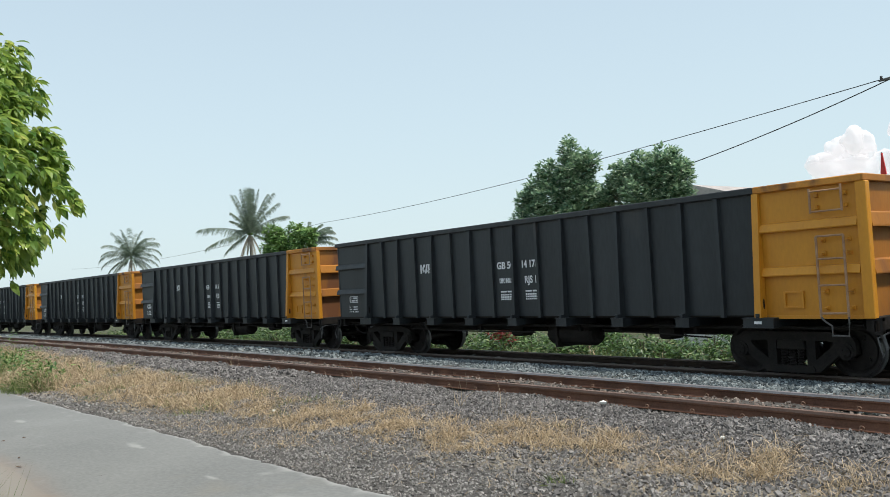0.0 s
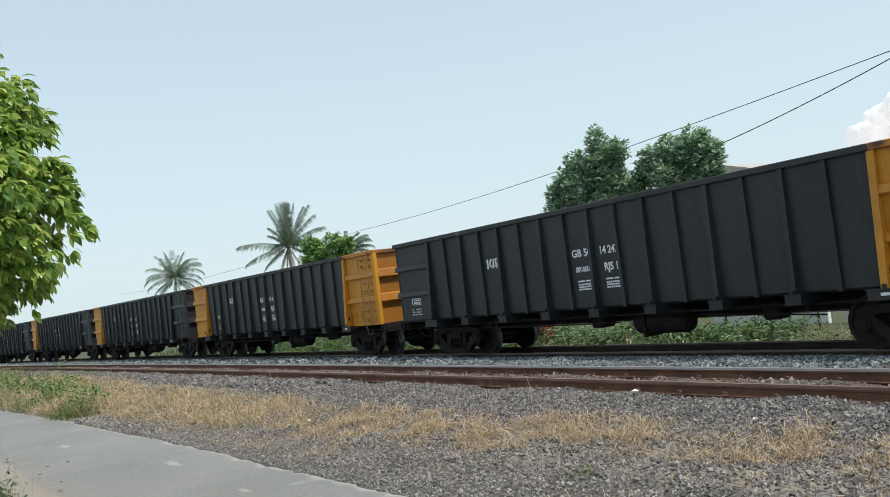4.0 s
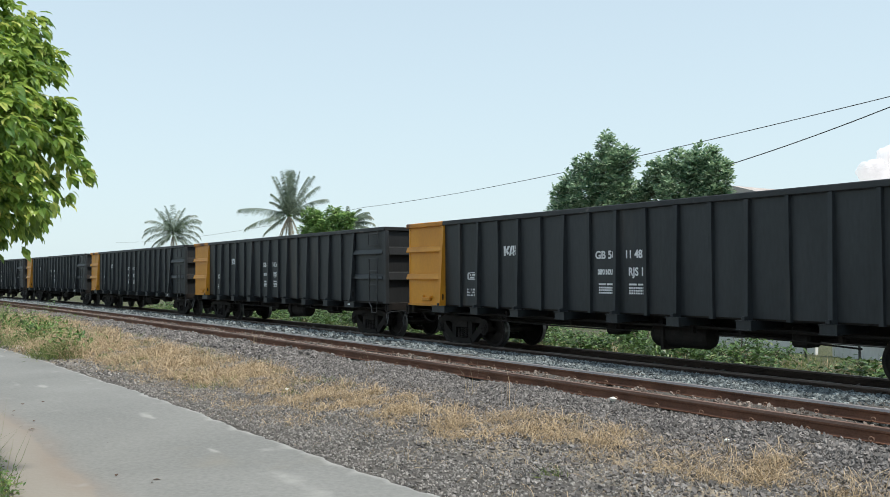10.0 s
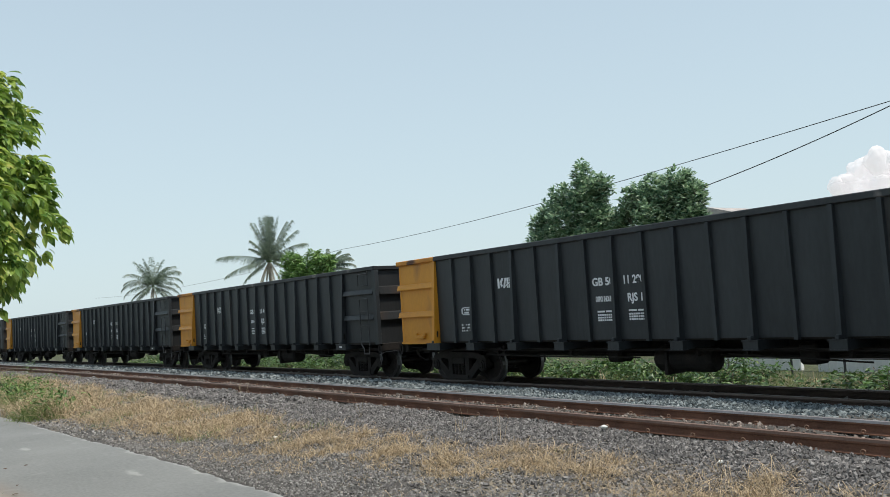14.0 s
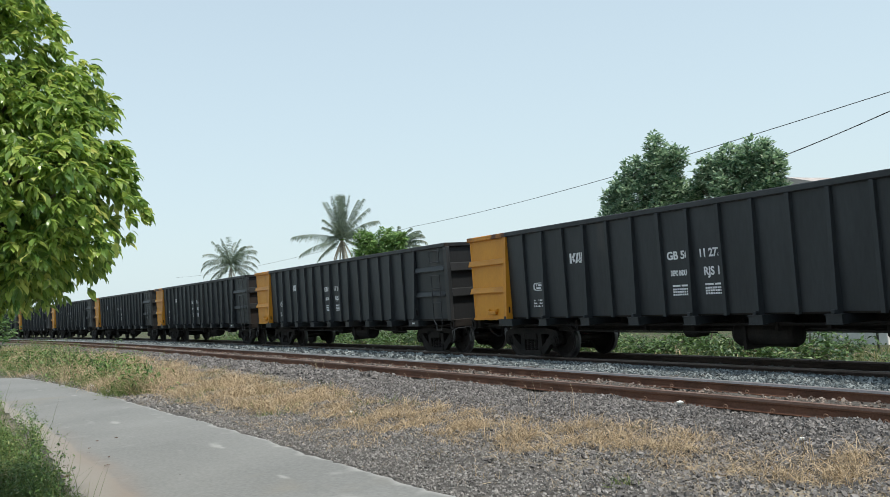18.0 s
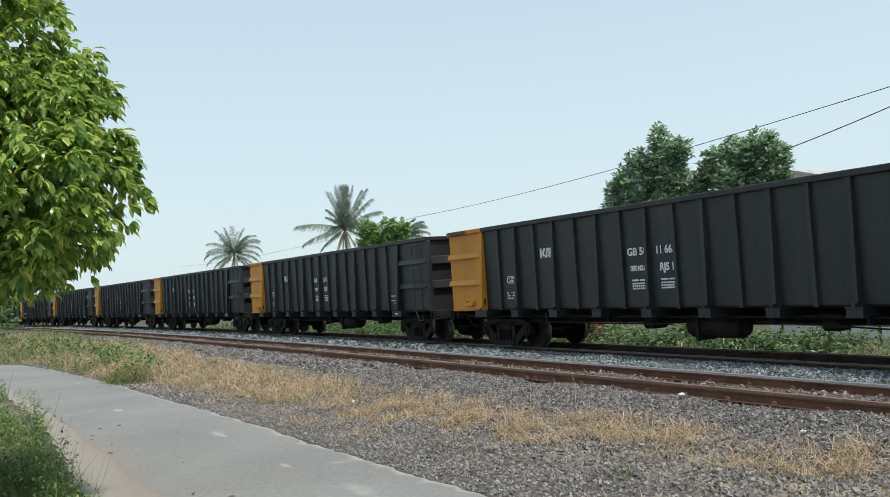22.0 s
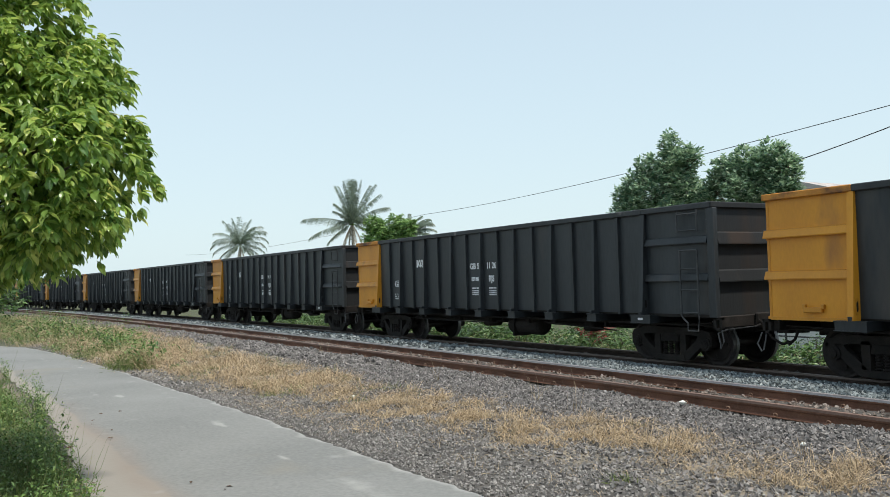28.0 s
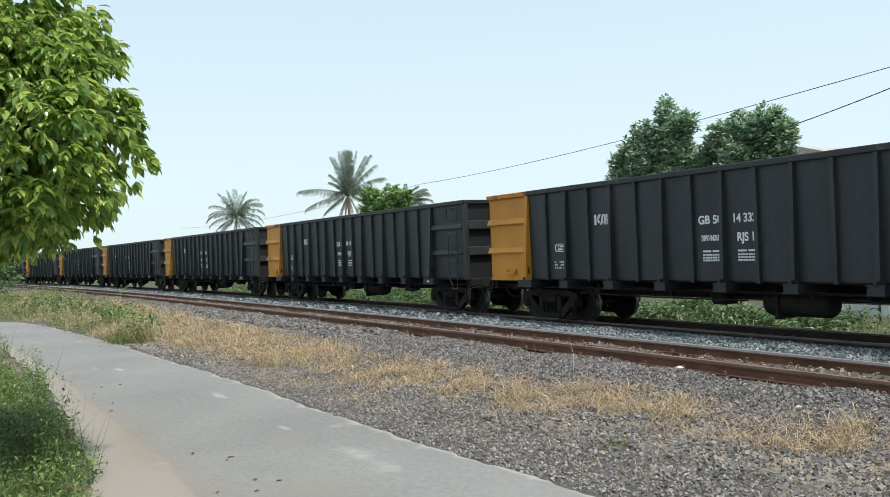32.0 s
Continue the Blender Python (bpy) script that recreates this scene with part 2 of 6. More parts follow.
WEED = foliage("weed_leaf", (0.045, 0.11, 0.025), (0.19, 0.30, 0.075), 0.45, 0.28, (0.42, 0.42, 0.18))
WEED_DARK = foliage("dark_weed_leaf", (0.025, 0.065, 0.02), (0.13, 0.22, 0.06), 0.4, 0.25, (0.36, 0.38, 0.18))
LEAF_BUSH = foliage("bush_leaf", (0.022, 0.065, 0.016), (0.13, 0.235, 0.055), 0.4, 0.25)
GRASS_DRY = foliage("dry_grass", (0.26, 0.188, 0.108), (0.63, 0.49, 0.315), 0.8, 0.22)
GRASS_GREEN = foliage("green_grass", (0.075, 0.125, 0.03), (0.24, 0.29, 0.095), 0.6, 0.32, (0.42, 0.37, 0.19))


# ---------- mesh helpers ----------
def part(name, bm, material, parent=None, label=""):
    """Links a bmesh as one mesh object, under a thing or a part."""
    bmesh.ops.recalc_face_normals(bm, faces=bm.faces)
    me = bpy.data.meshes.new(name)
    bm.to_mesh(me)
    bm.free()
    me.materials.append(material)
    ob = new(name, me)
    ob.parent = parent
    return tagged(ob, label)


def again(ob, m=None, parent=None):
    """Another object on the same mesh, with the same parent, at the pose m."""
    o = ob.copy()
    scene.collection.objects.link(o)
    if parent:
        o.parent = parent
    if m is not None:
        o.matrix_basis = m
    return o


def box(bm, x0, x1, y0, y1, z0, z1):
    v = [bm.verts.new(p) for p in ((x0, y0, z0), (x1, y0, z0), (x1, y1, z0), (x0, y1, z0), (x0, y0, z1), (x1, y0, z1), (x1, y1, z1), (x0, y1, z1))]
    for f in ((0, 3, 2, 1), (4, 5, 6, 7), (0, 1, 5, 4), (1, 2, 6, 5), (2, 3, 7, 6), (3, 0, 4, 7)):
        bm.faces.new([v[i] for i in f])
    return bm


def prism(bm, outline, y0, y1):
    """An outline in x and z, drawn out from y0 to y1."""
    a = [bm.verts.new((x, y0, z)) for x, z in outline]
    b = [bm.verts.new((x, y1, z)) for x, z in outline]
    bm.faces.new(a)
    bm.faces.new(b[::-1])
    for i in range(len(a)):
        j = (i + 1) % len(a)
        bm.faces.new((a[i], b[i], b[j], a[j]))
    return bm


def tube(bm, points, r, sides=6, r_end=None):
    """A round bar along a line of points, tapering to r_end."""
    pts = [Vector(p) for p in points]
    rings = []
    for i, p in enumerate(pts):
        way = (pts[min(i + 1, len(pts) - 1)] - pts[max(i - 1, 0)]).normalized()
        side = way.cross(Vector((0, 0, 1)) if abs(way.z) < 0.9 else Vector((1, 0, 0))).normalized()
        up = side.cross(way)
        rr = r if r_end is None else r + (r_end - r) * i / (len(pts) - 1)
        rings.append([bm.verts.new(p + (side * math.cos(a) + up * math.sin(a)) * rr) for a in (2 * math.pi * k / sides for k in range(sides))])
    for a, b in zip(rings, rings[1:]):
        for k in range(sides):
            bm.faces.new((a[k], a[(k + 1) % sides], b[(k + 1) % sides], b[k]))
    bm.faces.new(rings[0][::-1])
    bm.faces.new(rings[-1])
    return bm


def lathe(bm, profile, sides=24, axis="Y"):
    """A profile of (radius, along) turned round an axis through the origin."""
    rings = []
    for r, a in profile:
        ring = []
        for k in range(sides):
            c, s = math.cos(2 * math.pi * k / sides) * r, math.sin(2 * math.pi * k / sides) * r
            ring.append(bm.verts.new((c, a, s) if axis == "Y" else (a, c, s) if axis == "X" else (c, s, a)))
        rings.append(ring)
    for p, q in zip(rings, rings[1:]):
        for k in range(sides):
            bm.faces.new((p[k], p[(k + 1) % sides], q[(k + 1) % sides], q[k]))
    bm.faces.new(rings[0][::-1])
    bm.faces.new(rings[-1])
    return bm


def soften(bm, width, segments=1):
    bmesh.ops.bevel(bm, geom=list(bm.edges), offset=width, segments=segments, affect="EDGES", profile=0.5)
    return bm


def scatter(name, verts, faces, mats, material, smooth=False):
    """One mesh of many copies of a small shape; mats is an array of 4 x 4 poses."""
    verts, mats = np.asarray(verts, float), np.asarray(mats, float)
    k, nv = len(mats), len(verts)
    allv = (np.einsum("kij,vj->kvi", mats[:, :3, :3], verts) + mats[:, None, :3, 3]).reshape(-1, 3)
    sizes = [len(f) for f in faces]
    flat = np.concatenate([np.asarray(f) for f in faces])
    loops = (flat[None, :] + (np.arange(k) * nv)[:, None]).ravel()
    totals = np.tile(sizes, k)
    starts = np.concatenate(([0], np.cumsum(totals)[:-1]))
    me = bpy.data.meshes.new(name)
    me.vertices.add(len(allv))
    me.vertices.foreach_set("co", allv.ravel())
    me.loops.add(len(loops))
    me.loops.foreach_set("vertex_index", loops.astype(np.int32))
    me.polygons.add(len(totals))
    me.polygons.foreach_set("loop_start", starts.astype(np.int32))
    me.polygons.foreach_set("use_smooth", np.full(len(totals), smooth))
    me.update(calc_edges=True)
    me.validate()
    me.materials.append(material)
    return new(name, me)


def poses(places, turns, sizes):
    """Arrays of places (n, 3), Euler turns in radians (n, 3) and sizes (n, 3) as 4 x 4 poses."""
    places, turns, sizes = (np.asarray(a, float) for a in (places, turns, sizes))
    cx, cy, cz = np.cos(turns).T
    sx, sy, sz = np.sin(turns).T
    m = np.zeros((len(places), 4, 4))
    m[:, 0, 0], m[:, 0, 1], m[:, 0, 2] = cz * cy, cz * sy * sx - sz * cx, cz * sy * cx + sz * sx
    m[:, 1, 0], m[:, 1, 1], m[:, 1, 2] = sz * cy, sz * sy * sx + cz * cx, sz * sy * cx - cz * sx
    m[:, 2, 0], m[:, 2, 1], m[:, 2, 2] = -sy, cy * sx, cy * cx
    m[:, :3, :3] *= sizes[:, None, :]
    m[:, :3, 3], m[:, 3, 3] = places, 1
    return m


rng = np.random.default_rng(7)

# ---------- the curve of the line ----------
BEND = 822.25          # the tracks curve round a point this far behind the camera


def on_line(s, across, z=0.0):
    """A place s metres along the line (to the right) and across metres from the camera's side."""
    a = s / 833.0
    r = BEND + across
    return Vector((r * math.sin(a), r * math.cos(a) - BEND, z))


def on_lines(s, across, z):
    a, r = np.asarray(s) / 833.0, BEND + np.asarray(across)
    return np.stack([r * np.sin(a), r * np.cos(a) - BEND, np.asarray(z) + 0 * a], -1)


NEAR_RAILS, FAR_RAILS = (7.90, 8.967), (11.517, 12.584)
NEAR_TOP, FAR_TOP = 0.27, 0.13
RAIL_H = 0.15
PROFILE = [(-700, -0.1), (-60, -0.1), (-10, -0.05), (-2, -0.02), (0.6, -0.01), (1.3, -0.004), (3.6, -0.004), (4.2, 0.0), (5.0, 0.02), (5.8, 0.04), (6.4, 0.06), (6.9, 0.09), (7.4, 0.105), (7.85, 0.108), (8.0, 0.125), (8.5, 0.128), (8.85, 0.128), (9.05, 0.108),
           (9.3, 0.13), (10.4, 0.125), (11.0, 0.08), (11.3, 0.03), (11.6, -0.04), (12.6, -0.06), (13.2, -0.06), (14.0, -0.22), (16.0, -0.45), (22.0, -0.52), (34, -0.45), (60, 0), (300, 0.4), (1200, 0.5), (3500, 0)]


def ground_z(across):
    return np.interp(across, [p[0] for p in PROFILE], [p[1] for p in PROFILE])


def rough_z(s, across):
    """The gentle unevenness of the trodden ground beside the line."""
    s, r = np.asarray(s, float), np.asarray(across, float)
    w = np.clip((r - 3.7) / 0.8, 0, 1) * np.clip((11.0 - r) / 0.5, 0, 1)
    return w * (0.018 * np.sin(s * 1.7 + r * 2.1) + 0.014 * np.sin(s * 3.1 - r * 4.3 + 1) + 0.01 * np.sin(s * 5.3 + r * 1.3))


def road_right(s):
    return np.interp(s, [-70, -44, -38, -34.5, -32.3, -29.7, -26, -22.7, -17.7, -13, -10, -7, -4.6, 0, 40], [-19, -6, -2.2, 0.1, 1.5, 2.45, 2.85, 3.08, 3.28, 3.46, 3.55, 3.60, 3.75, 3.8, 3.8])


def road_left(s):
    return np.interp(s, [-70, -44, -38, -34.5, -31, -26.7, -21.6, -14.2, -10, -7.7, -6, -4, -2, 40], [-24, -11, -6, -2.5, -0.2, 1.0, 1.14, 1.27, 1.12, 1.0, 0.7, 0.1, -0.5, -0.6])


# ---------- ground, road, tracks ----------
def ground_material():
    m = bpy.data.materials.new("trackside_soil")
    m.use_nodes = True
    n, l = m.node_tree.nodes, m.node_tree.links
    bsdf = n["Principled BSDF"]
    tc = n.new("ShaderNodeTexCoord")
    zone = n.new("ShaderNodeAttribute")
    zone.attribute_name = "zone"
    noises = []
    for sc, det in ((0.9, 8), (14.0, 8), (60.0, 4)):
        t = n.new("ShaderNodeTexNoise")
        t.inputs["Scale"].default_value, t.inputs["Detail"].default_value = sc, det
        l.new(tc.outputs["Object"], t.inputs["Vector"])
        noises.append(t)

    def ramp(src, a, b, lo=0.35, hi=0.65):
        r = n.new("ShaderNodeValToRGB")
        r.color_ramp.elements[0].position, r.color_ramp.elements[1].position = lo, hi
        r.color_ramp.elements[0].color, r.color_ramp.elements[1].color = (*a, 1), (*b, 1)
        l.new(src, r.inputs[0])
        return r.outputs[0]

    def mix(fac, a, b):
        x = n.new("ShaderNodeMix")
        x.data_type = "RGBA"
        l.new(fac, x.inputs[0])
        l.new(a, x.inputs[6])
        l.new(b, x.inputs[7])
        return x.outputs[2]
    grit = ramp(noises[1].outputs[0], (0.05, 0.045, 0.040), (0.115, 0.104, 0.092))
    soil = ramp(noises[1].outputs[0], (0.20, 0.162, 0.115), (0.40, 0.335, 0.24))
    green = ramp(noises[1].outputs[0], (0.03, 0.04, 0.016), (0.10, 0.105, 0.045))
    sep = n.new("ShaderNodeSeparateColor")
    l.new(zone.outputs["Color"], sep.inputs[0])

    def soft(src):
        a = n.new("ShaderNodeMath")
        a.operation = "ADD"
        l.new(src, a.inputs[0])
        l.new(noises[0].outputs[0], a.inputs[1])
        r = n.new("ShaderNodeMapRange")
        r.inputs[1].default_value, r.inputs[2].default_value = 0.85, 1.15
        l.new(a.outputs[0], r.inputs[0])
        return r.outputs[0]
    base = mix(soft(sep.outputs[0]), grit, soil)
    base = mix(soft(sep.outputs[1]), base, green)
    l.new(base, bsdf.inputs["Base Color"])
    bsdf.inputs["Roughness"].default_value = 0.95
    b = n.new("ShaderNodeBump")
    b.inputs["Strength"].default_value, b.inputs["Distance"].default_value = 0.6, 0.03
    l.new(noises[2].outputs[0], b.inputs["Height"])
    l.new(b.outputs[0], bsdf.inputs["Normal"])
    return m


def sheet(name, s_list, r_list, z_of, material, zones=None):
    """A surface over stations along and across the line."""
    s, r = np.meshgrid(s_list, r_list, indexing="ij")
    co = on_lines(s.ravel(), r.ravel(), z_of(s.ravel(), r.ravel()))
    a, b = len(s_list), len(r_list)
    i = np.arange(a * b).reshape(a, b)
    faces = np.stack([i[:-1, :-1], i[1:, :-1], i[1:, 1:], i[:-1, 1:]], -1).reshape(-1, 4)
    me = bpy.data.meshes.new(name)
    me.from_pydata(co.tolist(), [], faces.tolist())
    if zones is not None:
        at = me.color_attributes.new("zone", "FLOAT_COLOR", "POINT")
        at.data.foreach_set("color", zones(s.ravel(), r.ravel()).astype(np.float32).ravel())
    me.polygons.foreach_set("use_smooth", np.ones(len(me.polygons), bool))
    me.materials.append(material)
    return new(name, me)


def zone_of(s, r):
    soil = np.interp(r, [3.6, 4.6, 5.2, 6.2, 6.8, 13.5, 14.5], [0.12, 0.2, 0.55, 0.45, 0.0, 0.0, 0.5])
    far = np.clip((-9 - s) / 12, 0, 1)
    soil = soil * (1 - far) + far * np.interp(r, [3.0, 3.8, 6.6, 7.2], [0.35, 0.6, 0.55, 0.0])
    soil = np.where(r < 1.3, 0.8, soil)
    soil = np.where((r > 13.5), np.interp(r, [13.5, 14.5], [0.0, 0.5]), soil)
    green = np.interp(r, [-60, -2, 0.5, 1.0, 1.6, 13.6, 15.5, 20], [0.7, 0.7, 0.7, 0.1, 0, 0, 0.55, 0.7])
    green = np.where((s < -24) & (r > 1) & (r < 6.5), 0.55, green)
    return np.stack([soil, green, 0 * s, 1 + 0 * s], -1)


S_LIST = np.concatenate([[-900, -500, -300, -200, -140, -100, -80, -60], np.arange(-50, 16, 0.4), [20, 30, 45, 70, 110, 200, 400, 800]])
R_LIST = np.unique(np.concatenate([[p[0] for p in PROFILE], np.arange(3.6, 7.6, 0.25)]))
tagged(sheet("ground", S_LIST, R_LIST, lambda s, r: ground_z(r) + rough_z(s, r), ground_material(), zone_of), "dry trackside soil with gravel and patchy grass", kind="structure")

# the concrete lane
def road_material():
    """Grey worn concrete, sandy along its inner edge, with paler scuffs and dark grains."""
    m = CONCRETE.copy()
    m.name = "sandy_road_concrete"
    n, l = m.node_tree.nodes, m.node_tree.links
    bsdf = n["Principled BSDF"]
    base = bsdf.inputs["Base Color"].links[0].from_socket
    tc, zone, blur = n.new("ShaderNodeTexCoord"), n.new("ShaderNodeAttribute"), n.new("ShaderNodeTexNoise")
    zone.attribute_name = "zone"
    blur.inputs["Scale"].default_value, blur.inputs["Detail"].default_value = 1.6, 9
    l.new(tc.outputs["Object"], blur.inputs["Vector"])
    sep, add, span, mix = n.new("ShaderNodeSeparateColor"), n.new("ShaderNodeMath"), n.new("ShaderNodeMapRange"), n.new("ShaderNodeMix")
    l.new(zone.outputs["Color"], sep.inputs[0])
    l.new(sep.outputs[0], add.inputs[0])
    l.new(blur.outputs[0], add.inputs[1])
    span.inputs[1].default_value, span.inputs[2].default_value = 0.72, 1.15
    l.new(add.outputs[0], span.inputs[0])
    mix.data_type = "RGBA"
    mix.inputs[7].default_value = (0.272, 0.246, 0.210, 1)
    l.new(span.outputs[0], mix.inputs[0])
    l.new(base, mix.inputs[6])
    pale, ps, pm = n.new("ShaderNodeTexNoise"), n.new("ShaderNodeMapRange"), n.new("ShaderNodeMix")
    pale.inputs["Scale"].default_value, pale.inputs["Detail"].default_value = 2.2, 9
    l.new(tc.outputs["Object"], pale.inputs["Vector"])
    worn = n.new("ShaderNodeMath")
    worn.operation = "MULTIPLY_ADD"
    worn.inputs[1].default_value = 0.45
    l.new(sep.outputs[1], worn.inputs[0])
    l.new(pale.outputs[0], worn.inputs[2])
    ps.inputs[1].default_value, ps.inputs[2].default_value, ps.inputs[4].default_value = 0.64, 0.86, 0.8
    l.new(worn.outputs[0], ps.inputs[0])
    pm.data_type = "RGBA"
    pm.inputs[7].default_value = (0.34, 0.335, 0.31, 1)
    l.new(ps.outputs[0], pm.inputs[0])
    clay, cm = n.new("ShaderNodeMath"), n.new("ShaderNodeMix")
    clay.operation = "MULTIPLY"
    l.new(sep.outputs[2], clay.inputs[0])
    l.new(blur.outputs[0], clay.inputs[1])
    cm.data_type = "RGBA"
    cm.inputs[7].default_value = (0.24, 0.192, 0.155, 1)
    l.new(clay.outputs[0], cm.inputs[0])
    l.new(mix.outputs[2], cm.inputs[6])
    l.new(cm.outputs[2], pm.inputs[6])
    l.new(pm.outputs[2], bsdf.inputs["Base Color"])
    return m


WIDE = 41
rs, ws = np.arange(-70, 30, 0.1), np.linspace(0, 1, WIDE)
s2, w2 = np.meshgrid(rs, ws, indexing="ij")
edge = 0.014 * np.sin(rs * 0.9) + 0.010 * np.sin(rs * 2.3 + 1) + 0.010 * np.sin(rs * 5.7) + 0.014 * rng.normal(size=len(rs))
left, right = road_left(rs) + edge[::-1], road_right(rs) + edge
r2 = left[:, None] + (right - left)[:, None] * w2
co = on_lines(s2.ravel(), r2.ravel(), 0.012 * np.sin(w2.ravel() * math.pi) + 0.008)
low = on_lines(np.concatenate([rs, rs]), np.concatenate([left, right]), -0.08)
idx = np.arange(len(rs) * WIDE).reshape(len(rs), WIDE)
faces = np.stack([idx[:-1, :-1], idx[1:, :-1], idx[1:, 1:], idx[:-1, 1:]], -1).reshape(-1, 4).tolist()
k0 = len(co)
for i in range(len(rs) - 1):
    faces.append((int(idx[i, WIDE - 1]), int(idx[i + 1, WIDE - 1]), k0 + len(rs) + i + 1, k0 + len(rs) + i))
    faces.append((int(idx[i + 1, 0]), int(idx[i, 0]), k0 + i, k0 + i + 1))
me = bpy.data.meshes.new("road")
me.from_pydata(np.concatenate([co, low]).tolist(), [], faces)
sand = np.clip((np.interp(s2.ravel(), [-40, -27.5, -22.8, -18.5, -15.2, -9, -3, 30], [0.3, 1.18, 1.38, 1.44, 1.56, 1.60, 1.6, 1.4]) + 0.03 * np.sin(s2.ravel() * 2.3) - r2.ravel()) / 0.12, 0, 1)
zone = np.zeros((len(me.vertices), 4), np.float32)
zone[:len(sand), 0] = sand
# pale scuffs and a clay stain
for cs, cr, ls, lr, k in ((-14.6, 2.44, 0.35, 0.07, 1.0), (-10.7, 2.95, 0.30, 0.05, 0.8), (-8.25, 2.88, 0.18, 0.05, 1.0), (-10.65, 2.92, 0.2, 0.05, 0.7), (-24.0, 2.3, 0.7, 0.06, 0.8), (-15.3, 2.15, 0.4, 0.06, 0.6), (-21.0, 2.7, 0.6, 0.07, 0.7), (-6.6, 3.0, 0.5, 0.12, 0.4)):
    zone[:len(sand), 1] += k * np.exp(-((s2.ravel() - cs) / ls) ** 2 - ((r2.ravel() - cr) / lr) ** 2)
zone[:len(sand), 1] += 0.75 * np.clip(1 - (right[:, None] - r2).ravel() / 0.10, 0, 1)
zone[:len(sand), 2] = 1.0 * np.exp(-((r2.ravel() - 1.55 - 0.06 * np.sin(s2.ravel() * 1.7)) / 0.15) ** 2) * np.clip((s2.ravel() + 16) / 5, 0, 1)
me.color_attributes.new("zone", "FLOAT_COLOR", "POINT").data.foreach_set("color", zone.ravel())
me.materials.append(road_material())
road_ob = tagged(new("road", me), "narrow grey concrete lane beside the tracks", kind="structure")


def rail(name, across, top, label, length=(-230, 60), steel=None, worn=None):
    """One flat-bottomed rail, swept along the curve, its worn head a part."""
    foot = [(-0.06, 0), (-0.06, 0.012), (-0.012, 0.028), (-0.010, 0.105), (-0.033, 0.115), (-0.034, 0.138), (0.034, 0.138), (0.033, 0.115), (0.010, 0.105), (0.012, 0.028), (0.06, 0.012), (0.06, 0)]
    k = RAIL_H / 0.17
    foot = [(o, h * k) for o, h in foot]
    ss = np.concatenate([np.arange(length[0], -60, 8.0), np.arange(-60, 10, 1.0), np.arange(10, length[1] + 1, 8.0)])
    k = len(foot)
    verts = [tuple(on_line(s, across + o, top - RAIL_H + h)) for s in ss for o, h in foot]
    faces = [(i * k + j, (i + 1) * k + j, (i + 1) * k + (j + 1) % k, i * k + (j + 1) % k) for i in range(len(ss) - 1) for j in range(k)]
    me = bpy.data.meshes.new(name)
    me.from_pydata(verts, [], faces)
    me.materials.append(steel or RUST)
    ob = tagged(new(name, me), label, "rail", kind="structure")
    head = [(-0.034, RAIL_H - 0.028), (-0.030, RAIL_H), (0.030, RAIL_H), (0.034, RAIL_H - 0.028)]
    verts = [tuple(on_line(s, across + o, top - RAIL_H + h)) for s in ss for o, h in head]
    faces = [(i * 4 + j, (i + 1) * 4 + j, (i + 1) * 4 + (j + 1) % 4, i * 4 + (j + 1) % 4) for i in range(len(ss) - 1) for j in range(4)]
    me = bpy.data.meshes.new("rail_head")
    me.from_pydata(verts, [], faces)
    me.materials.append(worn or RAILHEAD)
    tagged(new("rail_head", me), "worn bright running surface").parent = ob
    return ob


rails = [rail("rail_1", NEAR_RAILS[0], NEAR_TOP, "rusty steel rail of the empty near track", worn=BROWNHEAD), rail("rail_2", NEAR_RAILS[1], NEAR_TOP, "rusty steel rail of the empty near track"),
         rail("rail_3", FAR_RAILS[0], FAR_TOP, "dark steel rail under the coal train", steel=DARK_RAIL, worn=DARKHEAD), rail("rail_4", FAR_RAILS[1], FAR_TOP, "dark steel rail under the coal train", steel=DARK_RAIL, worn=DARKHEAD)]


# ---------- ballast, gravel, grass ----------
LEAF_V = [(0, 0, 0), (0.5, 0.28, 0.06), (0.5, -0.28, 0.06), (0.55, 0, 0), (1, 0, -0.08), (0.15, 0.16, 0.03), (0.15, -0.16, 0.03), (0.82, 0.14, 0.0), (0.82, -0.14, 0.0)]
LEAF_F = [(0, 3, 1, 5), (0, 6, 2, 3), (3, 4, 7, 1), (3, 2, 8, 4)]
def stone_shape(seed):
    g = np.random.default_rng(seed)
    if seed < 50:       # an angular shard of crushed rock
        vs = [(x * (0.72 + 0.5 * g.random()), y * (0.6 + 0.6 * g.random()), z * (0.55 + 0.6 * g.random())) for z in (-0.8, 0.8) for x, y in ((-1, -0.8), (0.6, -1), (1.1, 0.5), (-0.3, 1))]
        return vs, [(3, 2, 1, 0), (4, 5, 6, 7), (0, 1, 5, 4), (1, 2, 6, 5), (2, 3, 7, 6), (3, 0, 4, 7)]
    bm = bmesh.new()
    bmesh.ops.create_icosphere(bm, subdivisions=1, radius=1)
    vs = [tuple(Vector(v.co) * float(0.62 + 0.75 * g.random())) for v in bm.verts]
    fs = [tuple(v.index for v in f.verts) for f in bm.faces]
    bm.free()
    return vs, fs


